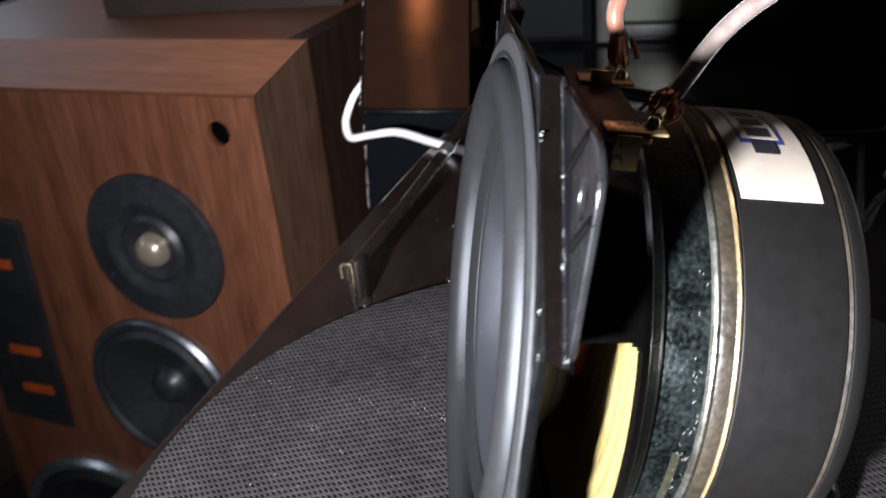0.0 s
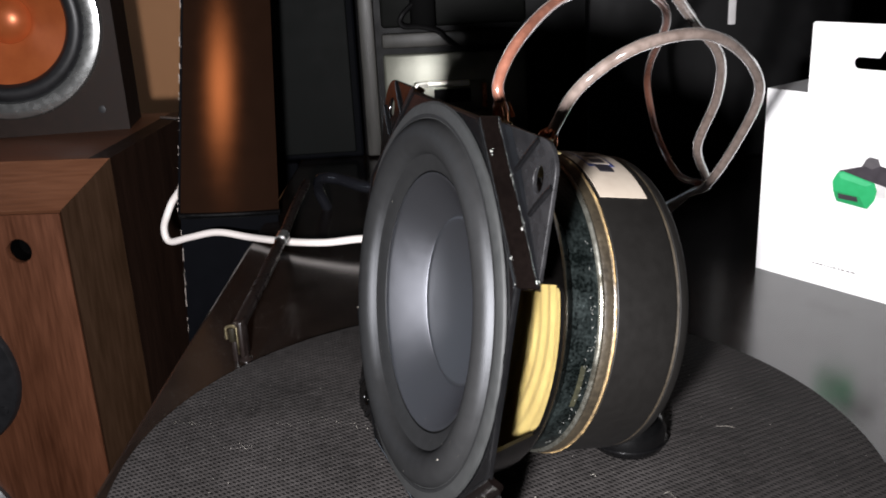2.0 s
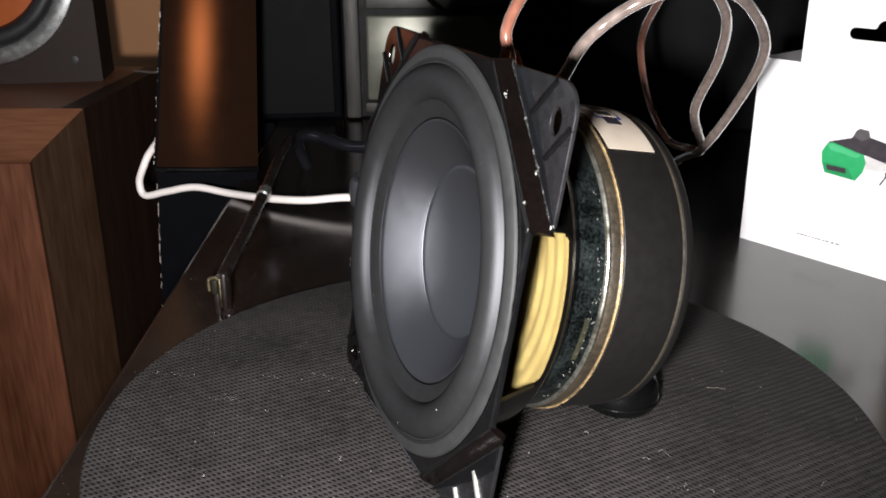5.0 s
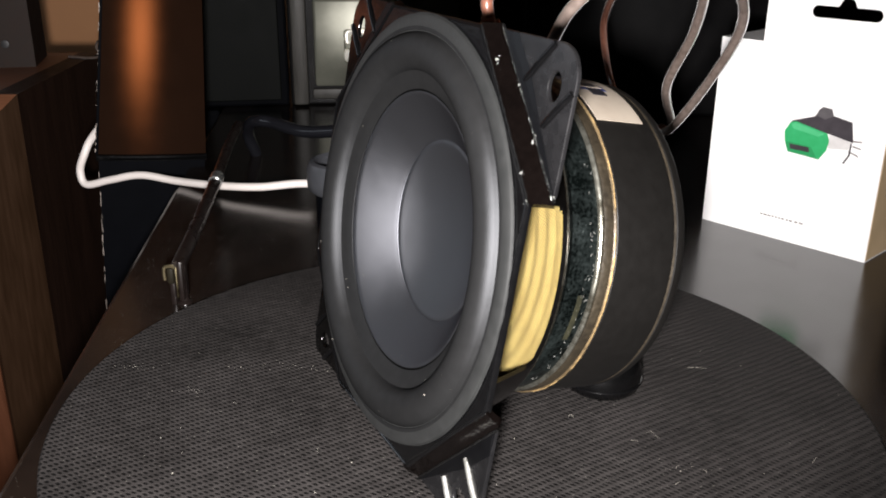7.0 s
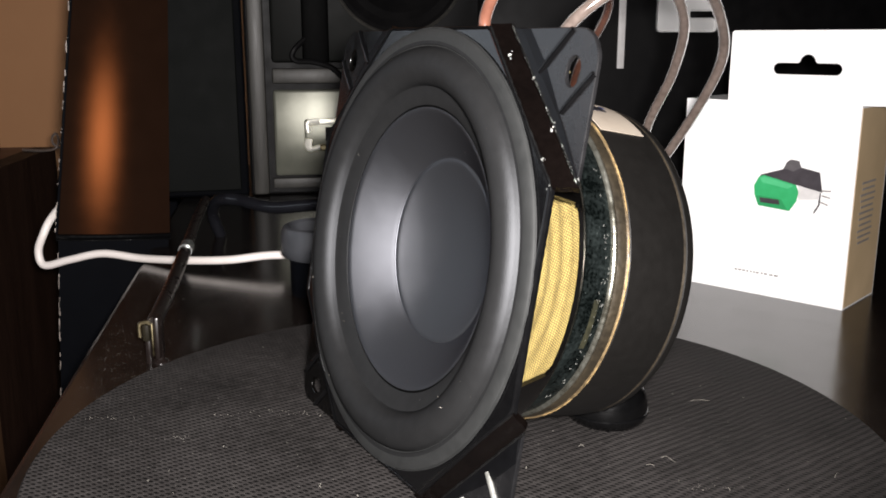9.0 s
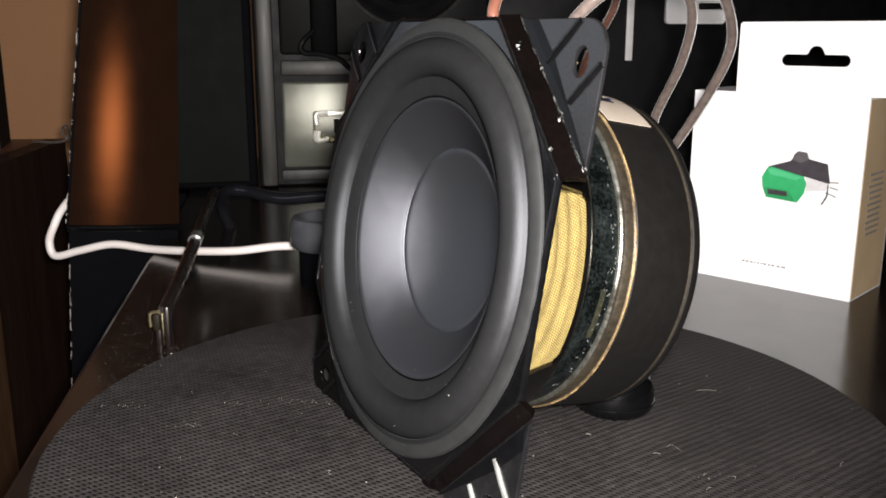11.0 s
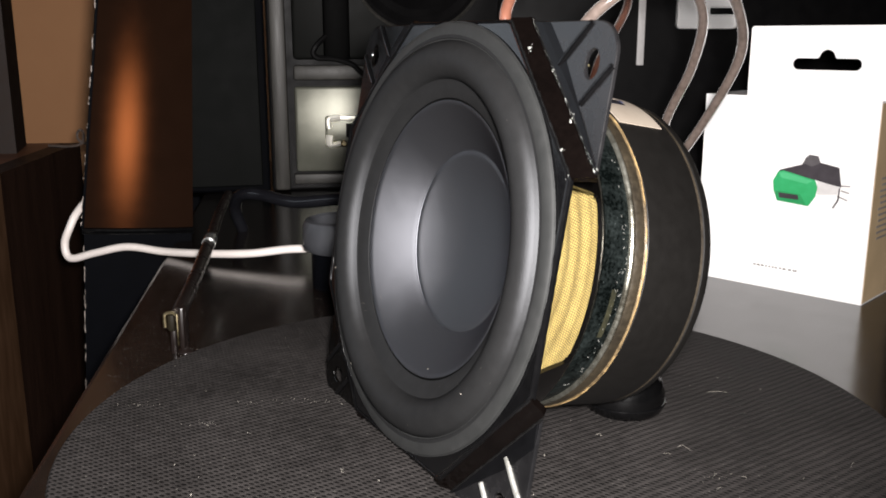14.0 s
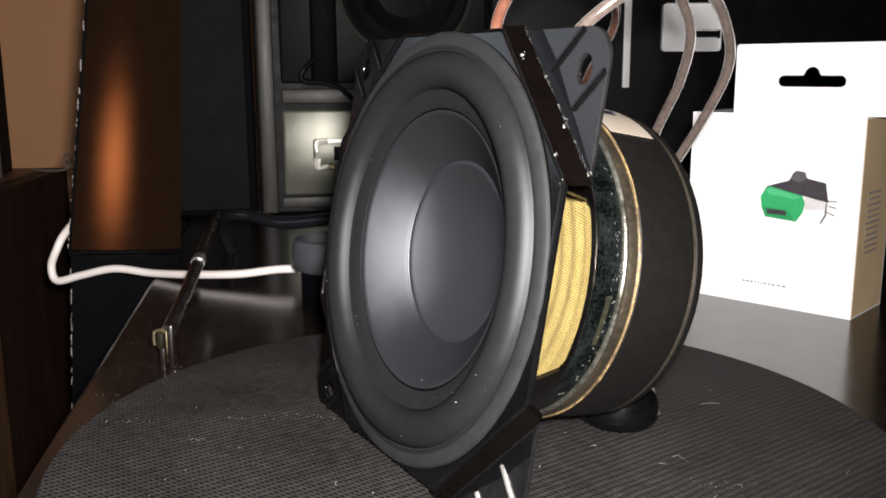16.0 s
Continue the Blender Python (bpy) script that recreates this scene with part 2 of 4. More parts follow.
# ---- materials ----
M = dict(
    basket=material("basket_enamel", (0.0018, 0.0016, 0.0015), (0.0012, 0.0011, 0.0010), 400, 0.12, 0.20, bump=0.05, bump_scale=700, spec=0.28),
    # greyer base holds dust and a reflection painted into the colour
    ear=material("dusty_lit_enamel", (0.0115, 0.0112, 0.0118), (0.0050, 0.0050, 0.0054), 230, 0.22, 0.34, bump=0.04, bump_scale=700, speckle=0.0),
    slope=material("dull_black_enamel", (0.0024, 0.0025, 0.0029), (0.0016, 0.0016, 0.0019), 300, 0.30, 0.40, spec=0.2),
    dull_glue=material("darkened_glue", (0.034, 0.026, 0.016), (0.013, 0.0105, 0.0075), 700, 0.4, 0.55, bump=0.3),
    smear=material("olive_glue_smear", (0.026, 0.025, 0.013), (0.010, 0.0105, 0.0075), 900, 0.3, 0.5, bump=0.4),
    glue_gold=material("bright_gold_glue", (0.34, 0.235, 0.105), (0.15, 0.10, 0.045), 700, 0.28, 0.45, bump=0.4),
    foot=material("glossy_foot_rubber", (0.0022, 0.0022, 0.0023), (0.0015, 0.0015, 0.0016), 300, 0.16, 0.24, bump=0.05, spec=0.4),
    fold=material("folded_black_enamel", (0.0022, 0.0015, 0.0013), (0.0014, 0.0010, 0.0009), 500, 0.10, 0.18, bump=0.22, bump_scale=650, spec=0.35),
    rubber=satin("surround_rubber", (0.0118, 0.0119, 0.0121), (0.024, 0.0248, 0.0262), 0.55, 250, 0.05, 0.14, 2600.0),
    cone=satin("cone_plastic", (0.0118, 0.0120, 0.0130), (0.140, 0.144, 0.158), 0.605, 160, 0.005),
    cap=satin("cap_plastic", (0.0115, 0.0117, 0.0127), (0.225, 0.231, 0.250), 0.665, 160, 0.005),
    gasket=material("gasket_foam", (0.0125, 0.0130, 0.0128), (0.0100, 0.0106, 0.0104), 350, 0.55, 0.7, bump=0.12),
    enamel=material("black_enamel", (0.0028, 0.0028, 0.0030), (0.0018, 0.0018, 0.002), 400, 0.12, 0.20, bump=0.06, bump_scale=700),
    crease=material("wet_black_enamel", (0.006, 0.006, 0.006), (0.003, 0.003, 0.003), 400, 0.07, 0.12, bump=0.5, bump_scale=1800),
    fleck=material("bare_steel_fleck", (0.40, 0.40, 0.38), (0.22, 0.22, 0.2), 900, 0.25, 0.4, metal=0.6),
    zinc=material("zinc_plate", (0.022, 0.029, 0.028), (0.003, 0.0045, 0.0042), 1100, 0.22, 0.5, metal=0.7, bump=0.4, speckle=0.12, speckle_colour=(0.05, 0.062, 0.06), contrast=(0.40, 0.62)),
    rim=material("plated_rim", (0.30, 0.30, 0.26), (0.14, 0.13, 0.10), 500, 0.18, 0.4, metal=0.9, bump=0.15),
    glue=material("gold_glue", (0.16, 0.112, 0.055), (0.05, 0.036, 0.020), 600, 0.3, 0.5, bump=0.4),
    bond=material("dull_bronze_bond", (0.036, 0.028, 0.017), (0.018, 0.0145, 0.010), 700, 0.35, 0.5, metal=0.25, bump=0.4),
    ferrite=material("ferrite", (0.0046, 0.0041, 0.0036), (0.0040, 0.0036, 0.0032), 300, 0.50, 0.60, bump=0.08, spec=0.24),
    cloth=material("spider_cloth", (0.66, 0.50, 0.150), (0.46, 0.325, 0.088), 900, 0.75, 0.9, bump=0.4),
    former=material("voice_coil_former", (0.40, 0.075, 0.012), (0.25, 0.04, 0.008), 300, 0.25, 0.4, coat=0.4),
    paper=material("label_paper", (0.36, 0.31, 0.25), (0.30, 0.25, 0.20), 200, 0.6, 0.7),
    ink=material("label_ink", (0.010, 0.010, 0.016), None, 400, 0.5),
    ink_blue=material("label_ink_blue", (0.02, 0.04, 0.16), None, 400, 0.5),
    phenolic=material("phenolic_board", (0.11, 0.04, 0.018), (0.07, 0.025, 0.012), 500, 0.4, 0.55, bump=0.15),
    tin=material("tinned_lug", (0.72, 0.60, 0.32), (0.50, 0.40, 0.18), 400, 0.2, 0.4, metal=0.8),
    copper=material("bare_copper", (0.65, 0.26, 0.12), (0.45, 0.15, 0.07), 700, 0.25, 0.4, metal=0.85),
    wire_clear=material("clear_wire_jacket", (0.165, 0.130, 0.113), (0.080, 0.060, 0.050), 420, 0.12, 0.20, coat=1.0),
    wire_copper=material("copper_wire_jacket", (0.21, 0.088, 0.058), (0.115, 0.046, 0.030), 420, 0.12, 0.20, coat=1.0),
    mat=material("mat_rubber", (0.040, 0.0360, 0.0346), (0.0172, 0.0155, 0.0148), 260, 0.65, 0.85, bump=0.25, spec=0.12, speckle=0.05, speckle_colour=(0.11, 0.105, 0.092)),
    desk=material("desk_lacquer", (0.0110, 0.0074, 0.0058), (0.0055, 0.0038, 0.0031), 60, 0.16, 0.24, bump=0.012, spec=0.75, speckle=0.10, speckle_scale=1300, speckle_colour=(0.06, 0.052, 0.043)),
    card=material("white_card", (0.92, 0.91, 0.905), (0.89, 0.88, 0.865), 90, 0.5, 0.6, bump=0.03),
    card_side=material("kraft_card_print", (0.58, 0.43, 0.26), (0.50, 0.37, 0.22), 90, 0.5, 0.6),
    green=material("green_plastic_print", (0.035, 0.40, 0.145), (0.026, 0.33, 0.11), 300, 0.4, 0.5),
    green_dark=material("dark_green_print", (0.024, 0.30, 0.10), (0.018, 0.24, 0.08), 300, 0.4, 0.5),
    print_black=material("black_print", (0.050, 0.042, 0.050), (0.034, 0.029, 0.034), 300, 0.45, 0.55),
    print_grey=material("grey_print", (0.30, 0.28, 0.27), (0.22, 0.2, 0.19), 300, 0.45, 0.55),
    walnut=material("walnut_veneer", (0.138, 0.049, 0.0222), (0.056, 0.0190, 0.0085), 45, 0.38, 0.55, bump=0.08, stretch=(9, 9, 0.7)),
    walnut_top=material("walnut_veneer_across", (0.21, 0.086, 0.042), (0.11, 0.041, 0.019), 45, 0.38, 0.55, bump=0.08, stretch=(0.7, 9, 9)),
    # the walnut again, shade put into its colour for the bevel
    walnut_edge_shaded=material("walnut_edge_shaded", (0.045, 0.022, 0.0105), (0.025, 0.0125, 0.006), 45, 0.4, 0.6, stretch=(9, 9, 0.7), spec=0.3),
    black_plastic=material("black_plastic", (0.018, 0.018, 0.020), (0.012, 0.012, 0.013), 150, 0.35, 0.5, bump=0.05),
    grey_plastic=material("grey_plastic", (0.05, 0.052, 0.058), (0.038, 0.040, 0.045), 150, 0.4, 0.5),
    silver=material("silver_ring", (0.55, 0.56, 0.55), (0.42, 0.43, 0.42), 150, 0.22, 0.3, metal=0.9),
    dome=material("tweeter_dome", (0.45, 0.38, 0.28), (0.32, 0.26, 0.19), 300, 0.25, 0.35, metal=0.6),
    copper_cone=material("copper_cone", (0.58, 0.155, 0.046), (0.46, 0.108, 0.031), 60, 0.30, 0.36, metal=0.35),
    char=material("charcoal_vinyl", (0.026, 0.0155, 0.0115), (0.016, 0.0098, 0.0075), 120, 0.5, 0.65, bump=0.1, spec=0.2),
    tower=satin("bronze_lacquer", (0.0125, 0.0060, 0.0036), (0.0055, 0.0016, 0.00047), 0.25, 90, 0.05, 0.0, 400.0),
    navy=material("navy_black_panel", (0.0028, 0.0031, 0.0042), (0.0018, 0.002, 0.0028), 90, 0.5, 0.65, bump=0.05, spec=0.02),
    white_cable=material("white_cable", (0.84, 0.78, 0.74), (0.72, 0.66, 0.62), 60, 0.35, 0.45),
    black_cable=material("black_cable", (0.010, 0.0105, 0.013), (0.007, 0.007, 0.009), 150, 0.20, 0.28, coat=0.4),
    brass=material("aged_brass", (0.26, 0.22, 0.13), (0.10, 0.08, 0.045), 400, 0.25, 0.45, metal=0.9),
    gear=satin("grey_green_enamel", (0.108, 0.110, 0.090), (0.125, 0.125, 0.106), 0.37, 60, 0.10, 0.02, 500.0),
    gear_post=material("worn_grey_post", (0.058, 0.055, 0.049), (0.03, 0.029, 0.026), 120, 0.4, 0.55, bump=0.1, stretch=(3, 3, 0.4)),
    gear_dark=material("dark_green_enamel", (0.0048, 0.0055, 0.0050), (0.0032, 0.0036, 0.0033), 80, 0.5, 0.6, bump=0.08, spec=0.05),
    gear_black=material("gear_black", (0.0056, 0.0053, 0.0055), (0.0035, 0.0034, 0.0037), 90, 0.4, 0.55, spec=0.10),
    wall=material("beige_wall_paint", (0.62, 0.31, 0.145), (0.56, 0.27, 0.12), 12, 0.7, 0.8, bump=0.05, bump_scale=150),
    # for the unseen walls and ceiling, dark so that they bounce little light
    unseen_dark=material("unseen_wall_dark", (0.10, 0.08, 0.065), (0.085, 0.068, 0.055), 12, 0.7, 0.8, bump=0.05, bump_scale=150),
    floor=material("dark_carpet", (0.05, 0.04, 0.035), (0.03, 0.025, 0.02), 150, 0.85, 0.95, bump=0.4),
    chip=material("bare_chipped_edge", (0.42, 0.36, 0.32), (0.16, 0.13, 0.11), 300, 0.5, 0.7),
    stopper=material("stopper_rubber", (0.002, 0.002, 0.002), (0.0014, 0.0014, 0.0014), 300, 0.5, 0.6, bump=0.1, spec=0.04),
    olive=material("olive_metal", (0.012, 0.010, 0.006), (0.007, 0.006, 0.004), 300, 0.45, 0.6, spec=0.1),
    rod=material("brown_black_rod", (0.010, 0.007, 0.006), (0.006, 0.004, 0.004), 200, 0.22, 0.34),
    print_pale=material("pale_grey_print", (0.68, 0.66, 0.65), (0.58, 0.56, 0.55), 300, 0.45, 0.55),
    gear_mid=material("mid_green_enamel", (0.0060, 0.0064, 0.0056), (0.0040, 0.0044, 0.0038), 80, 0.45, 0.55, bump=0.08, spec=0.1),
    green_pale=material("pale_green_print", (0.085, 0.50, 0.22), (0.065, 0.43, 0.18), 300, 0.4, 0.5),
    print_dark=material("dark_grey_print", (0.11, 0.10, 0.105), (0.07, 0.065, 0.07), 300, 0.45, 0.55),
    chrome=satin("bright_handle_metal", (0.85, 0.83, 0.75), (0.95, 0.92, 0.80), 0.45, 250, 0.08, 0.02),
    # darkest walnut copy: the side's shade is put into the colour
    walnut_side_shaded=material("walnut_side_shaded", (0.027, 0.0128, 0.0080), (0.015, 0.0078, 0.0052), 45, 0.45, 0.6, stretch=(9, 9, 0.7), spec=0.2),
    dim_silver=material("dull_silver", (0.20, 0.205, 0.21), (0.13, 0.135, 0.14), 150, 0.3, 0.4, metal=0.9),
    # bright base colour paints the highlight on the frame's edge
    rim_glint=material("painted_rim_glint", (0.62, 0.62, 0.60), (0.30, 0.30, 0.29), 220, 0.25, 0.4, metal=0.5),
    dust=material("pale_dust", (0.30, 0.28, 0.24), (0.16, 0.15, 0.13), 800, 0.8, 0.9),
)
for k in ("wire_clear", "wire_copper"):
    sheath = M[k].node_tree.nodes["Principled BSDF"]
    sheath.inputs["Sheen Weight"].default_value, sheath.inputs["Sheen Roughness"].default_value = 0.22, 0.3
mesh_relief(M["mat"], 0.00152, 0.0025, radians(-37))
weave(M["cloth"], 0.00068, 1.0, 0.22, radians(12), depth=0.0003, bend=1.0)

# ---- the room: floor, walls, ceiling, desk ----
Z_DESK, Z_FLOOR = -0.03, -7.2


def slab(name, size, centre, mat, turn=None, **tags):
    ob = part(name, block(size, centre, turn=turn), mat, smooth=False)
    return tagged(ob, kind="structure", **tags)


TURN = Matrix.Rotation(math.atan2(0.184, 0.983), 4, "Z")
# ceiling and all walls but the north are unseen, dark to limit bounce
slab("floor", (44, 44, 0.5), (2, -4, Z_FLOOR - 0.25), M["floor"], label="dark carpeted floor under the desk", category="floor")
slab("ceiling", (44, 44, 0.5), (2, -4, 17.3), M["unseen_dark"], label="unseen ceiling, dark to cut bounced light", category="ceiling")
slab("wall_north", (40, 0.6, 24.4), (-1.5, 9.6, 4.9), M["wall"], TURN, label="beige painted wall behind the loudspeakers", category="wall")
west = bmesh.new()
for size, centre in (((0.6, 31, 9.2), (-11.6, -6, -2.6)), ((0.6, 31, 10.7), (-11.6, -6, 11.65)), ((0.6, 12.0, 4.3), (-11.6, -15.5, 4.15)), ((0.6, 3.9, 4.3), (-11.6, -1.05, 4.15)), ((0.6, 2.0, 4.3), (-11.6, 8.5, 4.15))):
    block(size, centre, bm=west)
tagged(part("wall_west", west, M["unseen_dark"], smooth=False), "unseen dark wall with two window openings", "wall", kind="structure")
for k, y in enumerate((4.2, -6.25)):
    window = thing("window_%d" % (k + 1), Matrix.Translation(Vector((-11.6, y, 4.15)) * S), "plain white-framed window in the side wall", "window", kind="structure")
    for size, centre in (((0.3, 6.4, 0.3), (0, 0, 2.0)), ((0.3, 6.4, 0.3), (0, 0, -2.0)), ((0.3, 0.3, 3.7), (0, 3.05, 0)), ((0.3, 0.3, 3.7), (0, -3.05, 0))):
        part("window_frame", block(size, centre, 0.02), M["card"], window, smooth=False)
slab("wall_east", (0.6, 34, 24.4), (18, -2, 4.9), M["unseen_dark"], TURN, label="unseen wall, dark brown to cut bounced light", category="wall")
slab("wall_south", (40, 0.6, 24.4), (4, -20, 4.9), M["unseen_dark"], TURN, label="unseen wall, dark brown to cut bounced light", category="wall")

desk = thing("desk", Matrix(), "dusty black-brown lacquered desk with a glossy top", "desk")
corner = Vector((-1.37, 0, 0))
centre = corner + E2 * 5.5 + E1 * 0.8
part("desk_top", block((11, 11.2, 0.28), (*centre.xy, Z_DESK - 0.14), 0.02, turn=TURN), M["desk"], desk, smooth=False)
for a, b in ((0.4, 5.6), (10.6, 5.6), (0.4, -4.0), (10.6, -4.0)):
    q = corner + E2 * a + E1 * b
    part("leg", block((0.5, 0.5, Z_DESK - 0.28 - Z_FLOOR), (*q.xy, (Z_DESK - 0.28 + Z_FLOOR) / 2), 0.03, turn=TURN), M["desk"], desk, smooth=False)

# ---- the round mat ----
mat_disc = part("turntable_mat", lathe([(0, Z_DESK), (1.269, Z_DESK), (1.277, Z_DESK + 0.006), (1.277, -0.006), (1.271, 0.0), (1.20, 0.0), (0.6, 0.0), (0, 0.0)], 160), M["mat"], at=pose(-0.0012, 0.0005, 0))
tagged(mat_disc, "round black woven-textured rubber mat lying on the desk", "turntable mat")

# ---- the loudspeaker driver; its own axes: x across, y up, z out of the cone ----
yaw, tilt = radians(-58.79), radians(10.2)
out = Vector((math.sin(yaw) * math.cos(tilt), -math.cos(yaw) * math.cos(tilt), math.sin(tilt)))
right = Vector((math.cos(yaw), math.sin(yaw), 0))
up = out.cross(right)
DRV = Matrix.Translation(Vector((-0.1901, -0.1670, 0.6263)) * S) @ Matrix((right, up, out)).transposed().to_4x4()
driver = thing("loudspeaker_driver", DRV, "bare black loudspeaker driver standing on edge on the round mat", "speaker driver")

octagon = [(0.265, 0.605), (0.605, 0.255), (0.605, -0.265), (0.275, -0.605), (-0.265, -0.605), (-0.605, -0.265), (-0.605, 0.265), (-0.265, 0.605)]
part("flange", plate(octagon, 0.014, 0.0, [(0, 0, 0.552, 0.552)], 0.003), M["enamel"], driver, "glossy black stamped steel front frame", smooth=False)


# the rolled edge that runs round the frame
edge = [Vector((x, y, 0.0)) for x, y in octagon]
edge = [a.lerp(b, t) for a, b in zip(edge, edge[1:] + edge[:1]) for t in (0.02, 0.5, 0.98)]
part("rolled_edge", tube([0.992 * q for q in edge + edge[:1]], 0.0048, 8, 0, ends=False), M["enamel"], driver, "thin rolled edge of the frame")

# the left edge's highlight, put into the shape as a thin bright arc
worn = [Vector((0.6035 * math.cos(a), 0.6035 * math.sin(a), 0.0045)) for a in (radians(158 + 2 * k) for k in range(44))]
part("rim_highlight", tube(worn, 0.0026, 6, 0, taper=lambda t: min(1, 6 * t, 6 * (1 - t)) * (0.75 + 0.3 * noise.noise((t * 25, 0, 2)))), M["rim_glint"], driver, "thin bright line modelling the highlight on the frame's edge")


def ear_outline():
    arc = [(0.565 + 0.08 * math.cos(a), 0.525 + 0.08 * math.sin(a)) for a in (radians(k) for k in range(0, 91, 9))]
    return [(0.645, 0.275)] + arc + [(0.315, 0.605)]


def ear(turn, side=1, worn=False):
    m = Matrix.Diagonal((side, 1, 1, 1)) @ Matrix.Rotation(turn, 4, "Z")
    # right ears get the painted-in reflection tone, left ears the darker enamel
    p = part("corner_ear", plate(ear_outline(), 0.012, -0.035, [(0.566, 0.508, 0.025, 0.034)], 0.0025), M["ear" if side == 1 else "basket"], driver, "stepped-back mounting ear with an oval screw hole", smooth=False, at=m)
    # the folded step between the frame and the ear
    bm = bmesh.new()
    a, b = Vector((0.262, 0.608, 0)), Vector((0.608, 0.252, 0))
    c, d = Vector((0.655, 0.262, -0.036)), Vector((0.300, 0.617, -0.036))
    n = 16
    rows = []
    for k in range(n + 1):
        t = k / n
        row = []
        for j in range(7):
            s = j / 6
            s2 = s * s * (3 - 2 * s)
            q = a.lerp(b, t).lerp(d.lerp(c, t), s)
            q.z = -0.036 * s2 + 0.001
            q += 0.0015 * Vector((noise.noise(q * 30), noise.noise(q * 31 + Vector((5, 0, 0))), 0))
            row.append(bm.verts.new(q * S))
        rows.append(row)
    faces = [bm.faces.new((rows[k][j], rows[k + 1][j], rows[k + 1][j + 1], rows[k][j + 1])) for k in range(n) for j in range(6)]
    o = bmesh.ops.extrude_face_region(bm, geom=faces)
    bmesh.ops.translate(bm, vec=(-0.001, -0.001, -0.0012), verts=[g for g in o["geom"] if isinstance(g, bmesh.types.BMVert)])
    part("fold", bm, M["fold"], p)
    rn = random.Random(3)
    line = [Vector((0.309 + 0.345 * t, 0.614 - 0.345 * t, -0.0335)) + Vector((rn.uniform(-1, 1), rn.uniform(-1, 1), rn.uniform(-1, 1))) * 0.0006 for t in (k / 40 for k in range(41))]
    part("crease", tube(line, 0.0042, 7, 2, taper=lambda t: 0.75 + 0.2 * abs(math.sin(t * 61)) + 0.15 * abs(math.sin(t * 23))), M["crease"], p)
    line = [Vector((0.268 + 0.334 * t, 0.602 - 0.344 * t, 0.0005)) + Vector((rn.uniform(-1, 1), rn.uniform(-1, 1), 0)) * 0.001 for t in (k / 30 for k in range(31))]
    part("crease", tube(line, 0.0025, 6, 2, taper=lambda t: 0.7 + 0.6 * abs(math.sin(t * 47))), M["crease"], p)
    # the ear starts with a narrow slope behind the crease
    bm = bmesh.new()
    lines = []
    for o, z in ((0.0, -0.0310), (0.014, -0.0318), (0.030, -0.0346), (0.030, -0.040), (0.0, -0.040)):
        line = []
        for k in range(21):
            t = 0.036 + 0.964 * k / 20
            w = min(o, 0.334 * t - 0.0115, 0.048 * (1 - t))
            line.append(bm.verts.new(Vector((0.311 + 0.334 * t + w, 0.616 - 0.334 * t + w, z)) * S))
        lines.append(line)
    for a, b in zip(lines, lines[1:] + lines[:1]):
        for k in range(20):
            bm.faces.new((a[k], a[k + 1], b[k + 1], b[k]))
    bm.faces.new([q[0] for q in lines])
    bm.faces.new([q[-1] for q in lines])
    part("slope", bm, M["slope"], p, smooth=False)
    for (x0, y0), (x1, y1) in (((0.448, 0.503), (0.545, 0.600)), ((0.552, 0.417), (0.640, 0.505))):
        part("rib", tube([(x0, y0, -0.036), ((x0 + x1) / 2, (y0 + y1) / 2, -0.034), (x1, y1, -0.036)], 0.0085, 10, 6), M["fleck" if worn else "enamel"], p)
    return p


for side in (1, -1):
    ear(0, side)
    ear(-math.pi / 2, side, worn=side == 1)

# weld marks and bare flecks along the folds
def fleck(bm, rn, at, size):
    made = bmesh.ops.create_icosphere(bm, subdivisions=1, radius=size * S, matrix=Matrix.Translation(Vector(at) * S))
    for v in made["verts"]:
        v.co += Vector((rn.uniform(-1, 1), rn.uniform(-1, 1), rn.uniform(-0.5, 0.5))) * size * S * 0.9


rn = random.Random(11)
for x, y, z in ((0.372, 0.533, 0.001), (0.437, 0.488, -0.031), (0.540, 0.380, -0.031), (0.645, 0.279, -0.034), (0.560, 0.305, 0.001), (0.60, 0.25, 0.001)):
    bm = bmesh.new()
    for size in (0.0026, 0.0016, 0.0013, 0.0010, 0.0010, 0.0007, 0.0007):
        fleck(bm, rn, (x + rn.gauss(0, 0.0045), y + rn.gauss(0, 0.0045), z + 0.0008), size)
    part("weld_mark", bm, M["fleck"], driver, "small bare weld mark", smooth=False)
bm = bmesh.new()
for k in range(300):
    t = rn.random()
    if noise.noise((t * 9, 0, 0)) > -0.12:
        fleck(bm, rn, (0.312 + 0.340 * t + rn.uniform(-0.003, 0.003), 0.611 - 0.340 * t + rn.uniform(-0.003, 0.003), -0.0297), 0.0003 + 0.0008 * rn.random() ** 4)
tagged(part("paint_flecks", bm, M["fleck"], driver, "pale flecks in the paint along the fold", smooth=False), kind="stuff")

part("gasket", lathe([(0.552, 0.001), (0.552, 0.010), (0.560, 0.013), (0.592, 0.012), (0.599, 0.008), (0.601, 0.001)], 128), M["gasket"], driver, "grey gasket ring with dried glue at its edge")
edge_run = [Vector(((0.602 + 0.0012 * noise.noise((k * 0.31, 0, 0))) * math.cos(2 * math.pi * k / 120), (0.602 + 0.0012 * noise.noise((k * 0.31, 0, 0))) * math.sin(2 * math.pi * k / 120), 0.004)) for k in range(121)]
part("glue_edge", tube(edge_run, 0.0026, 6, 0, ends=False, taper=lambda t: 0.5 + 0.7 * abs(noise.noise((t * 40, 3, 0)))), M["gasket"], driver, "thin bead of dried glue round the gasket")
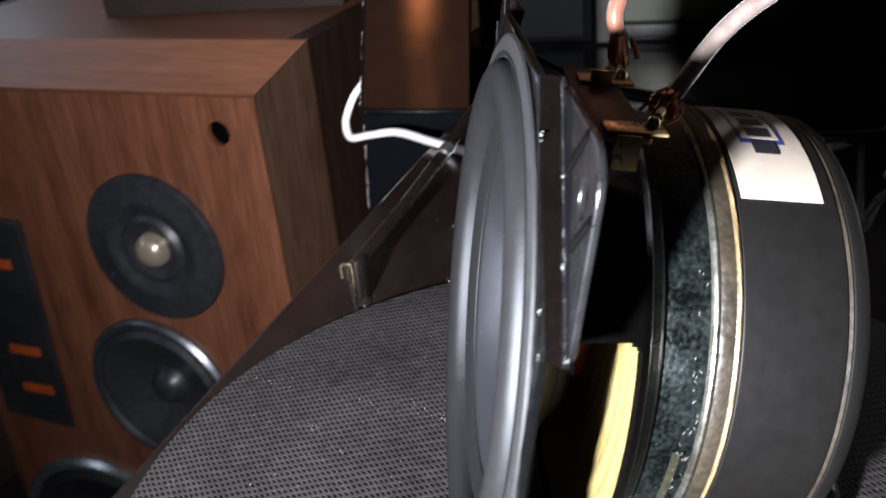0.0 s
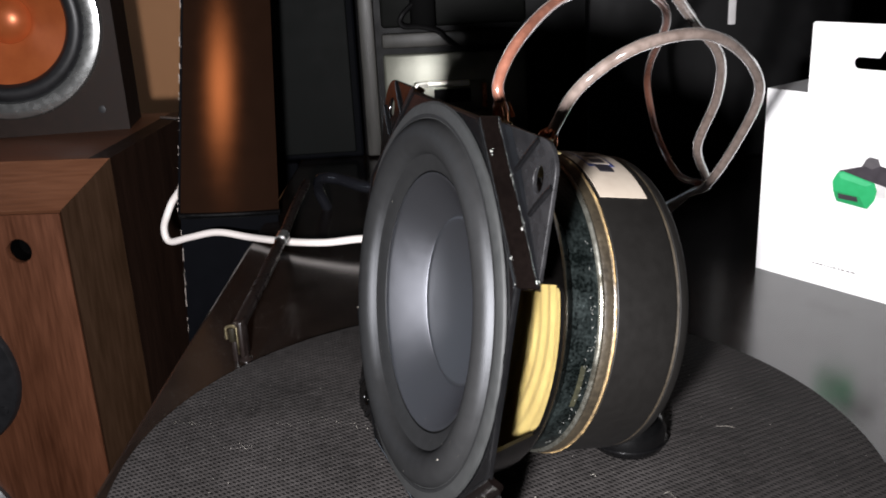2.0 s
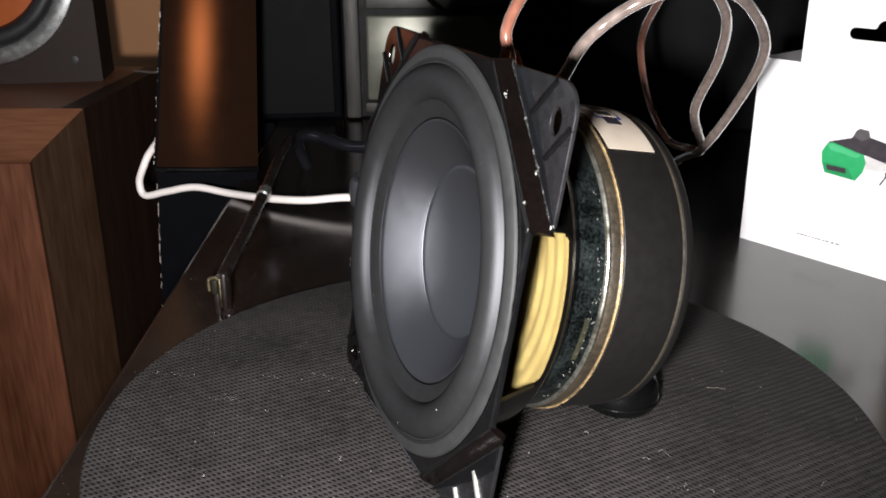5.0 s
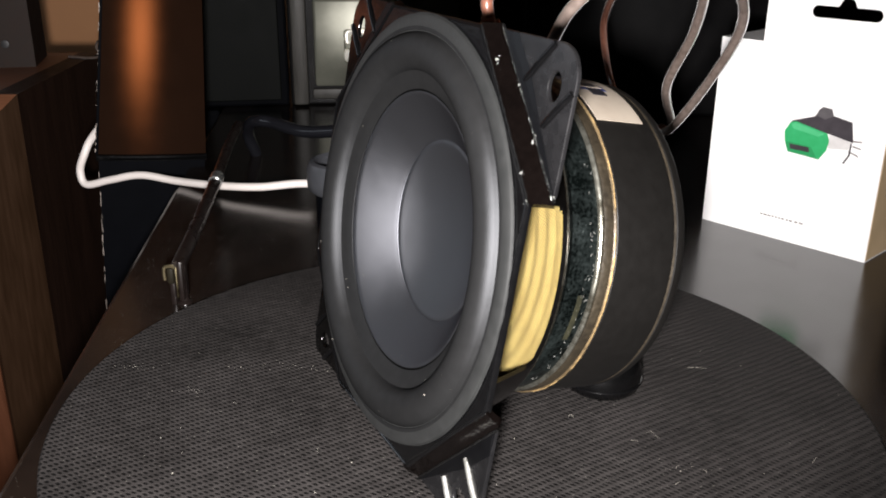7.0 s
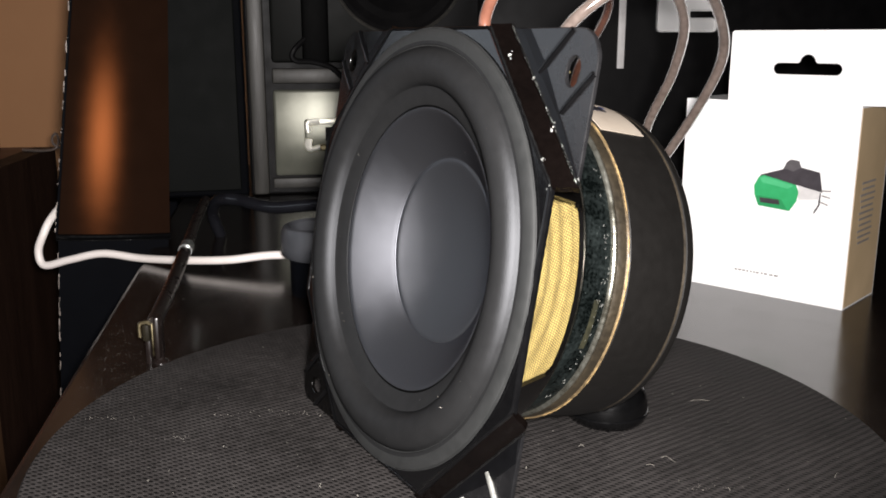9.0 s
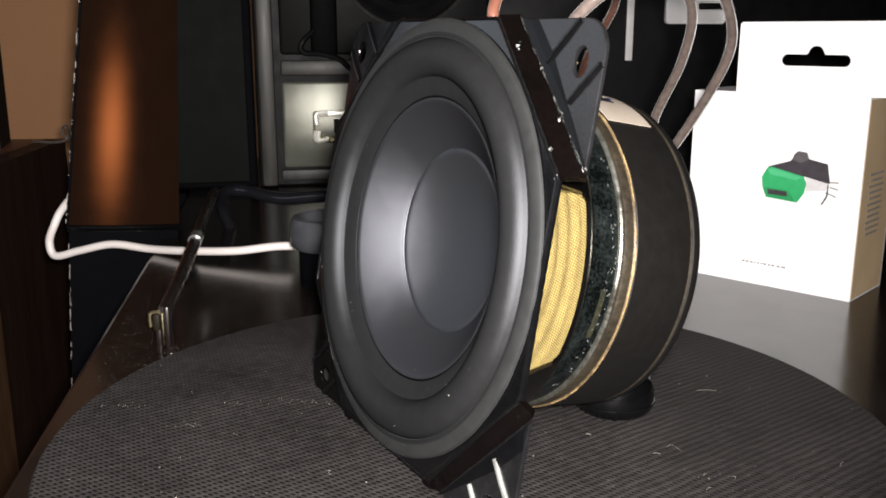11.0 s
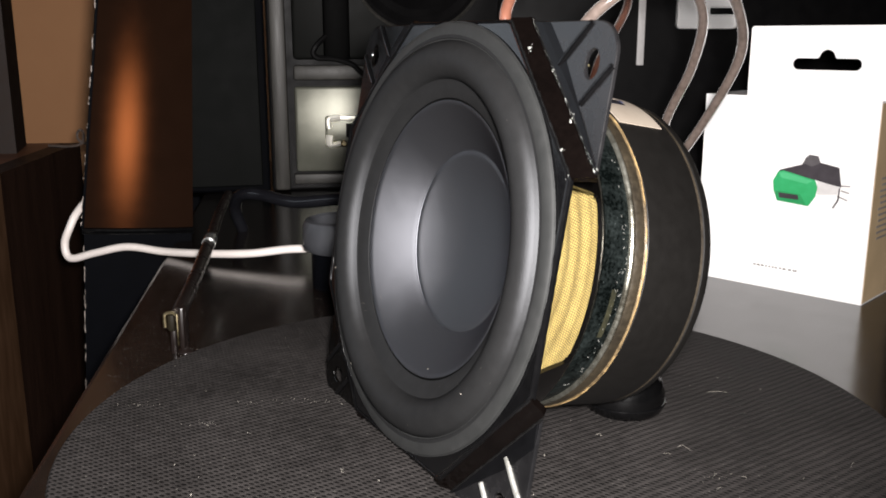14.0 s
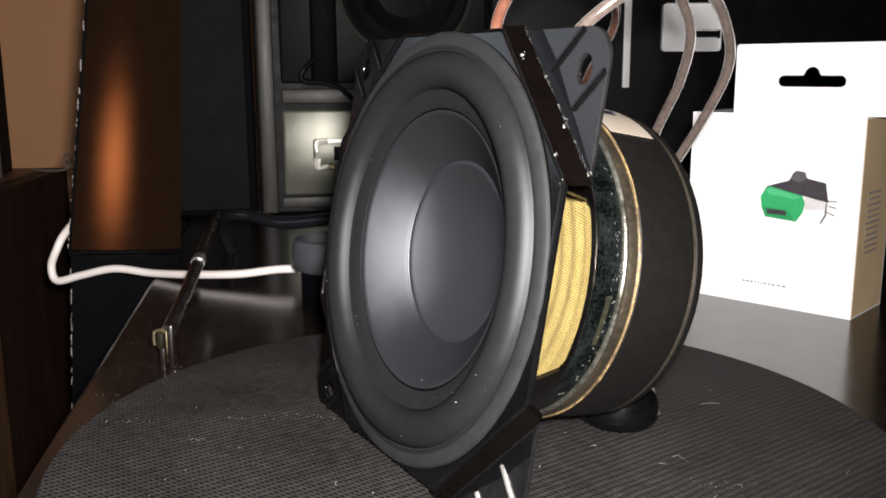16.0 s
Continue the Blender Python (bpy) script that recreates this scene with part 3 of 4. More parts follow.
roll = [(0.566, 0.0145), (0.5575, 0.0145), (0.5535, 0.0085)] + [(0.500 + 0.0515 * math.cos(a), 0.006 + 0.039 * math.sin(a) - 0.006 * (1 - math.cos(a)) / 2) for a in (math.pi * k / 18 for k in range(1, 18))]
roll += [(0.4475, -0.0035), (0.440, -0.0065), (0.428, -0.0095), (0.414, -0.0140), (0.404, -0.0185), (0.3985, -0.0210), (0.3980, -0.032)]
part("surround", lathe(roll, 128), M["rubber"], driver, "rolled black rubber surround with a soft sheen")
part("cone", lathe([(0.402, -0.031), (0.3935, -0.0305), (0.3925, -0.0225), (0.389, -0.0225), (0.378, -0.0300), (0.36, -0.0430), (0.335, -0.0620), (0.31, -0.0815), (0.29, -0.0980), (0.275, -0.1105), (0.262, -0.1215), (0.255, -0.130), (0.245, -0.142), (0.225, -0.160), (0.150, -0.174)], 128), M["cone"], driver, "satin charcoal plastic cone")
cap = [(0.263, -0.1215), (0.257, -0.1198), (0.250, -0.1216)] + [(0.246 * math.cos(a), -0.123 - 0.058 * math.sin(a) ** 2) for a in (math.pi / 2 * k / 12 for k in range(1, 12))] + [(0, -0.181)]
# black ring stands in for the shadow in the groove at the cone's edge
part("groove_shade", lathe([(0.400, -0.027), (0.398, -0.0240), (0.3945, -0.0234), (0.391, -0.0255)], 128), M["stopper"], driver, "thin black ring for the shade in the groove round the cone")
part("cap_seam", lathe([(0.2665, -0.1190), (0.2650, -0.1180), (0.2632, -0.1186), (0.2620, -0.1215)], 96), M["cone"], driver, "thin dark glue seam round the dust cap")
part("dust_cap", lathe(cap, 96), M["cap"], driver, "dished charcoal dust cap")


def basket():
    """The pressed frame behind the flange with four wide windows."""
    prof = [(0.600, -0.014), (0.588, -0.03), (0.575, -0.06), (0.560, -0.10), (0.545, -0.14), (0.530, -0.18), (0.520, -0.205), (0.508, -0.222), (0.494, -0.234), (0.482, -0.246), (0.4735, -0.256), (0.455, -0.260)]
    fine = []
    for (r0, z0), (r1, z1) in zip(prof, prof[1:]):
        for k in range(5):
            fine.append((r0 + (r1 - r0) * k / 5, z0 + (z1 - z0) * k / 5))
    fine.append(prof[-1])
    seg = 420
    bm = bmesh.new()
    rings = [[bm.verts.new((r * S * math.cos(a), r * S * math.sin(a), z * S)) for a in (2 * math.pi * k / seg for k in range(seg))] for r, z in fine]
    for (r, z), a, b in zip(fine, rings, rings[1:]):
        for k in range(seg):
            ang = math.degrees(2 * math.pi * (k + 0.5) / seg)
            off = abs((ang + 45) % 90 - 45)
            lo, hi, rr = -0.205, -0.018, 0.030
            zz = max(0.0, (lo + rr) - z)
            half = 24.0 - 57.3 / r * (rr - math.sqrt(max(0.0, rr * rr - zz * zz)))
            if lo < z < hi and off < half:
                continue
            j = (k + 1) % seg
            bm.faces.new((a[k], b[k], b[j], a[j]))
    bmesh.ops.delete(bm, geom=[v for v in bm.verts if not v.link_faces], context="VERTS")
    bmesh.ops.solidify(bm, geom=list(bm.faces), thickness=0.011 * S)
    return bm


part("basket", basket(), M["basket"], driver, "black enamelled steel basket with open windows")
spider = []
for k in range(61):
    t = k / 60
    r = 0.145 + t * 0.353
    spider.append((r, -0.212 + (0.0022 * math.sin(t * 2 * math.pi * 7.5) if 0.06 < t < 0.94 else 0)))
spider = [(r, z) for r, z in spider] + [(0.498, -0.218), (0.145, -0.228)]
part("spider", lathe(spider, 96, closed=True), M["cloth"], driver, "yellow corrugated woven cloth suspension")
part("voice_coil_former", lathe([(0.142, -0.25), (0.142, -0.170), (0.150, -0.168), (0.152, -0.18), (0.149, -0.25)], 48, closed=True), M["former"], driver, "orange voice coil former")
part("top_plate", lathe([(0.30, -0.247), (0.452, -0.247), (0.462, -0.251), (0.466, -0.261), (0.466, -0.345), (0.30, -0.345)], 128), M["zinc"], driver, "greenish zinc-plated steel top plate")
part("rim_ring", lathe([(0.455, -0.341), (0.468, -0.342), (0.4745, -0.346), (0.4760, -0.350), (0.4735, -0.355), (0.455, -0.357)], 128), M["rim"], driver, "bright plated rim")
part("bond_ring", lathe([(0.455, -0.355), (0.474, -0.357), (0.478, -0.366), (0.478, -0.384), (0.455, -0.386)], 128), M["bond"], driver, "dull bronze bond ring")
part("glue_line", lathe([(0.45, -0.383), (0.479, -0.384), (0.482, -0.389), (0.479, -0.394), (0.45, -0.396)], 128), M["glue"], driver, "golden line of dried glue")
def wrap(a0, a1, z0, z1, r, nx=24):
    """A thin sheet wrapped round the magnet."""
    bm = bmesh.new()
    rows = [[bm.verts.new((r * S * math.cos(radians(a0 + (a1 - a0) * k / nx)), r * S * math.sin(radians(a0 + (a1 - a0) * k / nx)), z * S)) for k in range(nx + 1)] for z in (z0, z1)]
    faces = [bm.faces.new((rows[0][k], rows[0][k + 1], rows[1][k + 1], rows[1][k])) for k in range(nx)]
    o = bmesh.ops.extrude_face_region(bm, geom=faces)
    for g in o["geom"]:
        if isinstance(g, bmesh.types.BMVert):
            g.co.x *= 1 - 0.002 / r
            g.co.y *= 1 - 0.002 / r
    return bm


bead = [(0.4795 + 0.0016 * noise.noise((6 * math.cos(a), 6 * math.sin(a), 1)), a, -0.389 + 0.0022 * noise.noise((9 * math.cos(a), 9 * math.sin(a), 4))) for a in (2 * math.pi * k / 240 for k in range(241))]
part("glue_bead", tube([(r * math.cos(a), r * math.sin(a), z) for r, a, z in bead], 0.0034, 6, 0, ends=False, taper=lambda t: 0.7 + 0.7 * abs(noise.noise((t * 60, 1, 0)))), M["glue_gold"], driver, "uneven golden bead of dried glue")
rn = random.Random(21)
dabs = bmesh.new()
for k in range(46):
    a, z = radians(rn.gauss(-4, 26)), rn.uniform(-0.338, -0.315)
    block((0.001, 0.002 + 0.006 * rn.random(), 0.0012), (0, 0, 0), bm=dabs, turn=Matrix.Translation(Vector((0.4668 * math.cos(a), 0.4668 * math.sin(a), z)) * S) @ Matrix.Rotation(a, 4, "Z") @ Matrix.Rotation(rn.uniform(-0.9, 0.9), 4, "X"))
tagged(part("scratch", dabs, M["fleck"], driver, "short bright scratches in the plating", smooth=False), kind="stuff")
part("glue_smear", wrap(-20, -3, -0.306, -0.322, 0.4672, 10), M["smear"], driver, "olive smear of old glue")
part("magnet", lathe([(0.2, -0.394), (0.471, -0.394), (0.4765, -0.400), (0.477, -0.412), (0.477, -0.580), (0.475, -0.592), (0.468, -0.597), (0.2, -0.597)], 128), M["ferrite"], driver, "dark grey ferrite ring magnet")
part("rear_glue_line", lathe([(0.45, -0.594), (0.472, -0.596), (0.474, -0.602), (0.45, -0.606)], 128), M["dull_glue"], driver, "golden line of dried glue")
part("back_plate", lathe([(0.0, -0.602), (0.464, -0.602), (0.473, -0.608), (0.474, -0.625), (0.466, -0.638), (0.44, -0.643), (0.10, -0.643), (0.095, -0.63), (0, -0.63)], 128), M["ferrite"], driver, "dark steel back plate")


label = part("label", wrap(57.5, 112, -0.408, -0.566, 0.4795), M["paper"], driver, "white paper label on the magnet")
part("logo_oval", wrap(76, 99, -0.440, -0.530, 0.4802), M["ink_blue"], label, "dark blue oval mark")
part("logo_field", wrap(78, 97, -0.447, -0.523, 0.4808), M["paper"], label)
for a0, a1 in ((72, 77), (79, 83), (85, 89), (91, 95)):
    part("print_bar", wrap(a0, a1, -0.462, -0.510, 0.4815, 4), M["ink"], label)

# the solder strip on top
strip = part("terminal_strip", block((0.38, 0.010, 0.10), (0, 0, 0), 0.002), M["phenolic"], driver, "brown phenolic solder strip", at=Matrix.Translation(Vector((0.13, 0.530, -0.150)) * S) @ Matrix.Rotation(radians(-3), 4, "Z"))
for x, bend in ((-0.11, 0.03), (0.155, -0.065)):
    part("solder_lug", block((0.055, 0.006, 0.11), (x, 0.009, -0.025), 0.002), M["tin"], strip, "tinned brass solder lug")
    part("lug_tab", block((0.006, abs(bend), 0.045), (x + 0.034, 0.008 + bend / 2, -0.01), 0.002), M["tin"], strip, "bent tinned tab")
    bm = bmesh.new()
    bmesh.ops.create_icosphere(bm, subdivisions=2, radius=0.013 * S)
    for v in bm.verts:
        v.co *= 1 + 0.35 * noise.noise(v.co * 900)
    part("solder_blob", bm, M["tin"], strip, at=Matrix.Translation(Vector((x - 0.012, 0.016, -0.06)) * S))

# rubber foot that props the magnet
foot = part("rubber_stopper", lathe([(0, 0), (0.108, 0), (0.122, 0.012), (0.128, 0.032), (0.127, 0.070), (0.116, 0.108), (0.09, 0.138), (0.045, 0.150), (0, 0.151)], 48), M["foot"], at=pose(0.0443, 0.0118, 0))
part("lip", lathe([(0.124, 0.030), (0.131, 0.032), (0.133, 0.036), (0.130, 0.040), (0.122, 0.042)], 48), M["enamel"], foot, "thin shiny lip")
tagged(foot, "small black rubber foot propping the magnet on the mat", "rubber stopper")

# ---- speaker wires ----
def strand(name, pts, mat, label, r=0.0178, bare=None):
    ob = thing(name, Matrix(), label, "speaker wire", "speaker wires at the driver")
    part("jacket", tube(pts, r, 12, 12), mat, ob)
    if bare:
        rn = random.Random(len(pts))
        end, bare = Vector(pts[0]), Vector(bare)
        way = (end - Vector(pts[1])).normalized()
        a = way.orthogonal().normalized()
        b = way.cross(a)
        part("bare_core", tube([end - 0.02 * way, end + 0.03 * way, end.lerp(bare, 0.6), bare], 0.0085, 8, 5), M["tin"], ob, "tinned bare conductor")
        for k in range(18):
            w = rn.uniform(0, 2 * math.pi)
            side = math.cos(w) * a + math.sin(w) * b
            part("copper_strand", tube([end + 0.020 * side - 0.035 * way * rn.random(), end + 0.027 * side * rn.uniform(0.8, 1.3) + 0.006 * way, end + 0.020 * side * rn.uniform(0.6, 1.8) + 0.034 * way * rn.uniform(0.5, 1.3)], rn.uniform(0.003, 0.0055), 5, 4), M["copper"], ob)
    return ob


strand("speaker_wire", [(0.200, -0.120, 1.118), (0.285, 0.010, 1.240), (0.445, 0.010, 1.349), (0.633, 0.136, 1.368), (0.781, 0.351, 1.278), (0.871, 0.587, 1.118), (0.838, 0.837, 0.890), (0.764, 1.080, 0.662), (0.70, 1.16, 0.60), (0.52, 1.30, 0.45)],
       M["wire_clear"], "clear-jacketed silver speaker wire looping away from the driver", bare=(0.215, -0.235, 1.128))
strand("speaker_wire", [(0.052, 0.062, 1.165), (0.039, 0.063, 1.252), (0.102, 0.134, 1.374), (0.215, 0.36, 1.470), (0.368, 0.667, 1.487), (0.520, 1.00, 1.425), (0.593, 1.346, 1.296), (0.545, 1.85, 1.05), (0.545, 1.98, 0.890), (0.603, 1.958, 0.658), (0.690, 1.75, 0.530), (0.775, 1.40, 0.575), (0.74, 1.20, 0.625)],
       M["wire_copper"], "copper-coloured speaker wire looping behind the driver", bare=(0.030, 0.000, 1.115))
strand("speaker_wire", [(0.49, 0.02, 1.60), (0.547, 0.144, 1.493), (0.628, 0.368, 1.380), (0.733, 0.579, 1.242), (0.752, 0.787, 1.066), (0.708, 0.991, 0.833), (0.772, 1.184, 0.630), (0.70, 1.28, 0.56), (0.50, 1.50, 0.28), (0.42, 1.9, 0.0), (0.3, 3.0, -0.005)],
       M["wire_clear"], "clear speaker wire hanging down to the desk")

# ---- white cartridge box with a hanging tab ----
A_BOX = -0.737
BOX = Matrix.Translation(Vector((1.739, 1.418, Z_DESK)) * S) @ Matrix.Rotation(A_BOX, 4, "Z") @ Matrix.Rotation(math.pi / 2, 4, "X")
# own axes: x along the front, y up, z out of the front; the origin is the lower front corner
box = thing("cartridge_box", BOX, "white card box with a hanging tab and a green cartridge picture", "product box")
W_BOX, H_BOX, D_BOX = 0.843, 0.933, 0.40
slot = []
for k in range(-90, 91, 18):
    slot.append((-0.129 + 0.026 * math.cos(radians(k)), 1.087 + 0.026 * math.sin(radians(k))))
slot += [(-0.215, 1.113)]
for k in range(10, 171, 20):
    slot.append((-0.258 + 0.036 * math.cos(radians(k)), 1.116 + 0.036 * math.sin(radians(k))))
slot += [(-0.301, 1.113)]
for k in range(90, 271, 18):
    slot.append((-0.389 + 0.026 * math.cos(radians(k)), 1.087 + 0.026 * math.sin(radians(k))))


def card(outline, thick, z, *holes):
    bm = bmesh.new()
    edges = []
    for loop in (outline, *holes):
        vs = [bm.verts.new((x * S, y * S, z * S)) for x, y in loop]
        edges += [bm.edges.new((vs[k], vs[(k + 1) % len(vs)])) for k in range(len(vs))]
    faces = [g for g in bmesh.ops.triangle_fill(bm, edges=edges, use_beauty=True)["geom"] if isinstance(g, bmesh.types.BMFace)]
    o = bmesh.ops.extrude_face_region(bm, geom=faces)
    bmesh.ops.translate(bm, vec=(0, 0, -thick * S), verts=[g for g in o["geom"] if isinstance(g, bmesh.types.BMVert)])
    return bm


TAB_L = -W_BOX + 0.215
front = [(-W_BOX, 0), (0, 0), (0, H_BOX), (0.20, H_BOX + 0.004), (0.20, H_BOX + 0.326), (TAB_L + 0.01, H_BOX + 0.326), (TAB_L, H_BOX + 0.316), (TAB_L, H_BOX), (-W_BOX, H_BOX)]
part("front_panel", card(front, 0.006, 0.0, slot), M["card"], box, "white front panel with a hanging slot", smooth=False)
part("side_panel", block((0.006, H_BOX, D_BOX), (-0.003, H_BOX / 2, -0.006 - D_BOX / 2), 0), M["card"], box, smooth=False)
part("side_panel", block((0.006, H_BOX, D_BOX), (-W_BOX + 0.003, H_BOX / 2, -0.006 - D_BOX / 2), 0), M["card"], box, smooth=False)
part("back_panel", block((W_BOX - 0.012, H_BOX, 0.006), (-W_BOX / 2, H_BOX / 2, -0.003 - D_BOX), 0), M["card"], box, smooth=False)
part("top_panel", block((W_BOX - 0.012, 0.006, D_BOX - 0.006), (-W_BOX / 2, H_BOX - 0.003, -0.006 - D_BOX / 2 + 0.003), 0), M["card"], box, smooth=False)
part("side_print", block((0.002, 0.915, 0.385), (0.0012, 0.465, -0.199), 0), M["card_side"], box, "tan printed panel on the side of the box", smooth=False)
for k in range(11):
    part("print_bar", block((0.001, 0.010, 0.16 + 0.05 * ((k * 7) % 3) / 3), (0.0028, 0.30 + k * 0.028, -0.18), 0), M["print_grey"], box, smooth=False)


def flat(name, pts, mat, z, parent=box, label=""):
    return part(name, card(pts, 0.0012, z), mat, parent, label, smooth=False)


# the printed picture of the cartridge
flat("picture_body", [(-0.434, 0.589), (-0.330, 0.624), (-0.323, 0.636), (-0.245, 0.640), (-0.157, 0.624), (-0.139, 0.534), (-0.253, 0.555), (-0.416, 0.583)], M["print_black"], 0.0016, label="printed black cartridge body")
flat("picture_shoulder", [(-0.325, 0.631), (-0.314, 0.658), (-0.297, 0.673), (-0.256, 0.669), (-0.244, 0.639), (-0.282, 0.618)], M["print_dark"], 0.0024)
flat("picture_cheek", [(-0.434, 0.589), (-0.445, 0.566), (-0.430, 0.578), (-0.340, 0.600), (-0.330, 0.622)], M["print_black"], 0.0020)
flat("picture_metal", [(-0.253, 0.556), (-0.141, 0.533), (-0.157, 0.500), (-0.247, 0.488)], M["print_pale"], 0.0020)
flat("picture_stylus", [(-0.464, 0.535), (-0.440, 0.581), (-0.416, 0.588), (-0.261, 0.556), (-0.247, 0.523), (-0.254, 0.478), (-0.284, 0.430), (-0.436, 0.440), (-0.457, 0.487)], M["green"], 0.0028, label="printed bright green stylus holder")
flat("picture_stylus_top", [(-0.436, 0.574), (-0.414, 0.582), (-0.272, 0.552), (-0.300, 0.535), (-0.425, 0.553)], M["green_pale"], 0.0034)
flat("picture_stylus_front", [(-0.452, 0.484), (-0.432, 0.489), (-0.325, 0.481), (-0.294, 0.434), (-0.436, 0.443)], M["green_dark"], 0.0036)
flat("picture_slot", [(-0.431, 0.480), (-0.337, 0.478), (-0.331, 0.455), (-0.426, 0.456)], M["print_black"], 0.0044)
for x0, y0, x1, y1 in ((-0.141, 0.538, -0.100, 0.541), (-0.139, 0.516, -0.101, 0.509), (-0.155, 0.490, -0.108, 0.475)):
    flat("picture_pin", [(x0, y0), (x0, y0 + 0.007), (x1, y1 + 0.006), (x1, y1)], M["print_grey"], 0.0034)
flat("picture_lead", [(-0.149, 0.530), (-0.143, 0.530), (-0.145, 0.474), (-0.166, 0.433), (-0.172, 0.437), (-0.152, 0.476)], M["print_black"], 0.0040)
rnd = random.Random(7)
x = -0.530
while x < -0.310:
    w = rnd.uniform(0.008, 0.02)
    flat("print_bar", [(x, 0.104), (x + w, 0.104), (x + w, 0.112), (x, 0.112)], M["print_grey"], 0.0016)
    x += w + rnd.uniform(0.005, 0.012)

# ---- the white cable, the lever, the knob and the black cable on the desk ----
cable = thing("white_cable", Matrix(), "white power cable running behind the driver and round a tower", "cable")
part("jacket", tube([(-2.10, 3.4, 0.30), (-2.26, 2.9, 0.28), (-2.325, 2.60, 0.25), (-2.355, 2.46, 0.19), (-2.385, 2.41, 0.11), (-2.42, 2.400, 0.011), (-2.385, 2.385, -0.068), (-2.23, 2.36, -0.030), (-2.03, 2.34, 0.012), (-1.80, 2.30, -0.005), (-1.51, 2.16, 0.018), (-1.257, 2.10, 0.036), (-1.03, 2.10, 0.062), (-0.80, 2.12, 0.055), (-0.45, 2.2, 0.01), (0.1, 2.6, 0.0), (0.6, 3.3, 0.0)], 0.0225, 12, 10), M["white_cable"], cable)

loop = thing("thin_cable", Matrix(), "thin pale cable lying across the walnut loudspeaker", "cable")
part("jacket", tube([(-3.42, 4.43, 0.347), (-3.33, 4.40, 0.348), (-3.22, 4.36, 0.350), (-3.12, 4.34, 0.37), (-3.11, 4.38, 0.43), (-3.16, 4.46, 0.47), (-3.21, 4.50, 0.44), (-3.20, 4.50, 0.38), (-3.10, 4.52, 0.33), (-2.95, 4.55, 0.25)], 0.0095, 8, 8), M["wire_clear"], loop)

lever = thing("desk_lever", Matrix(), "black metal lever with an aged brass clip standing on the desk", "lever")
part("post", lathe([(0, Z_DESK), (0.030, Z_DESK), (0.030, -0.025), (0.016, -0.015), (0.013, 0.06), (0, 0.07)], 24), M["rod"], lever, at=pose(-0.1185, 0.0700, 0))
part("clip", tube([(-1.245, 0.665, 0.082), (-1.246, 0.665, 0.122), (-1.240, 0.668, 0.136), (-1.218, 0.675, 0.138), (-1.208, 0.678, 0.130)], 0.0075, 8, 6), M["brass"], lever, "aged brass clip")
part("clip_body", block((0.030, 0.026, 0.072), (-1.225, 0.680, 0.095), 0.012), M["olive"], lever, "dark metal clip")
part("clip_foot", block((0.022, 0.030, 0.11), (-1.222, 0.69, 0.02), 0.008), M["rod"], lever)
part("hinge_plate", block((0.022, 0.07, 0.17), (-1.184, 0.70, 0.075), 0.01), M["rod"], lever)
part("clip_strip", block((0.006, 0.012, 0.13), (-1.198, 0.668, 0.072), 0.002), M["brass"], lever, "thin brass strip")
part("rod", tube([(-1.200, 0.69, 0.125), (-1.28, 1.20, 0.150), (-1.365, 1.714, 0.187)], 0.030, 12, 6), M["rod"], lever, "black rod")
part("rod_end", tube([(-1.358, 1.67, 0.186), (-1.372, 1.76, 0.191)], 0.034, 12, 3), M["silver"], lever, "shiny worn collar")
part("rod_tail", tube([(-1.372, 1.76, 0.191), (-1.43, 2.15, 0.25), (-1.46, 2.45, 0.30)], 0.026, 10, 6), M["rod"], lever)

knob = thing("control_knob", pose(-0.0695, 0.172, Z_DESK * S), "dark grey hollow rubber knob lying on the desk", "knob")
part("knob_body", lathe([(0.15, 0.185), (0.18, 0.185), (0.198, 0.205), (0.202, 0.25), (0.198, 0.31), (0.185, 0.335), (0.165, 0.342), (0.152, 0.33), (0.145, 0.25), (0, 0.24)], 48), M["grey_plastic"], knob)
part("knob_base", lathe([(0, 0.0), (0.16, 0.0), (0.16, 0.17), (0.14, 0.186), (0, 0.186)], 40), M["navy"], knob, "black base")

bc = thing("black_cable", Matrix(), "glossy black cable lying behind the driver", "cable")
part("jacket", tube([(-1.53, 3.0, -0.02), (-1.55, 2.92, 0.12), (-1.50, 2.82, 0.22), (-1.42, 2.75, 0.255), (-1.32, 2.71, 0.252), (-1.1, 2.6, 0.23), (-0.75, 2.5, 0.27), (-0.4, 2.5, 0.22), (0.1, 2.7, 0.05), (0.5, 3.0, 0.0)], 0.038, 10, 10), M["black_cable"], bc)

# ---- bronze tower behind the desk's edge ----
PHI = radians(24.2)
LEAN = Matrix.Rotation(radians(-4), 4, Vector((math.sin(PHI), -math.cos(PHI), 0)))
TOWER = Matrix.Translation(Vector((-2.335, 2.45, 0)) * S) @ LEAN @ Matrix.Rotation(PHI, 4, "Z")
tower = thing("tower_cabinet", TOWER, "tall bronze-lacquered tower with a bowed front and worn edges", "tower")
W_T = 0.625


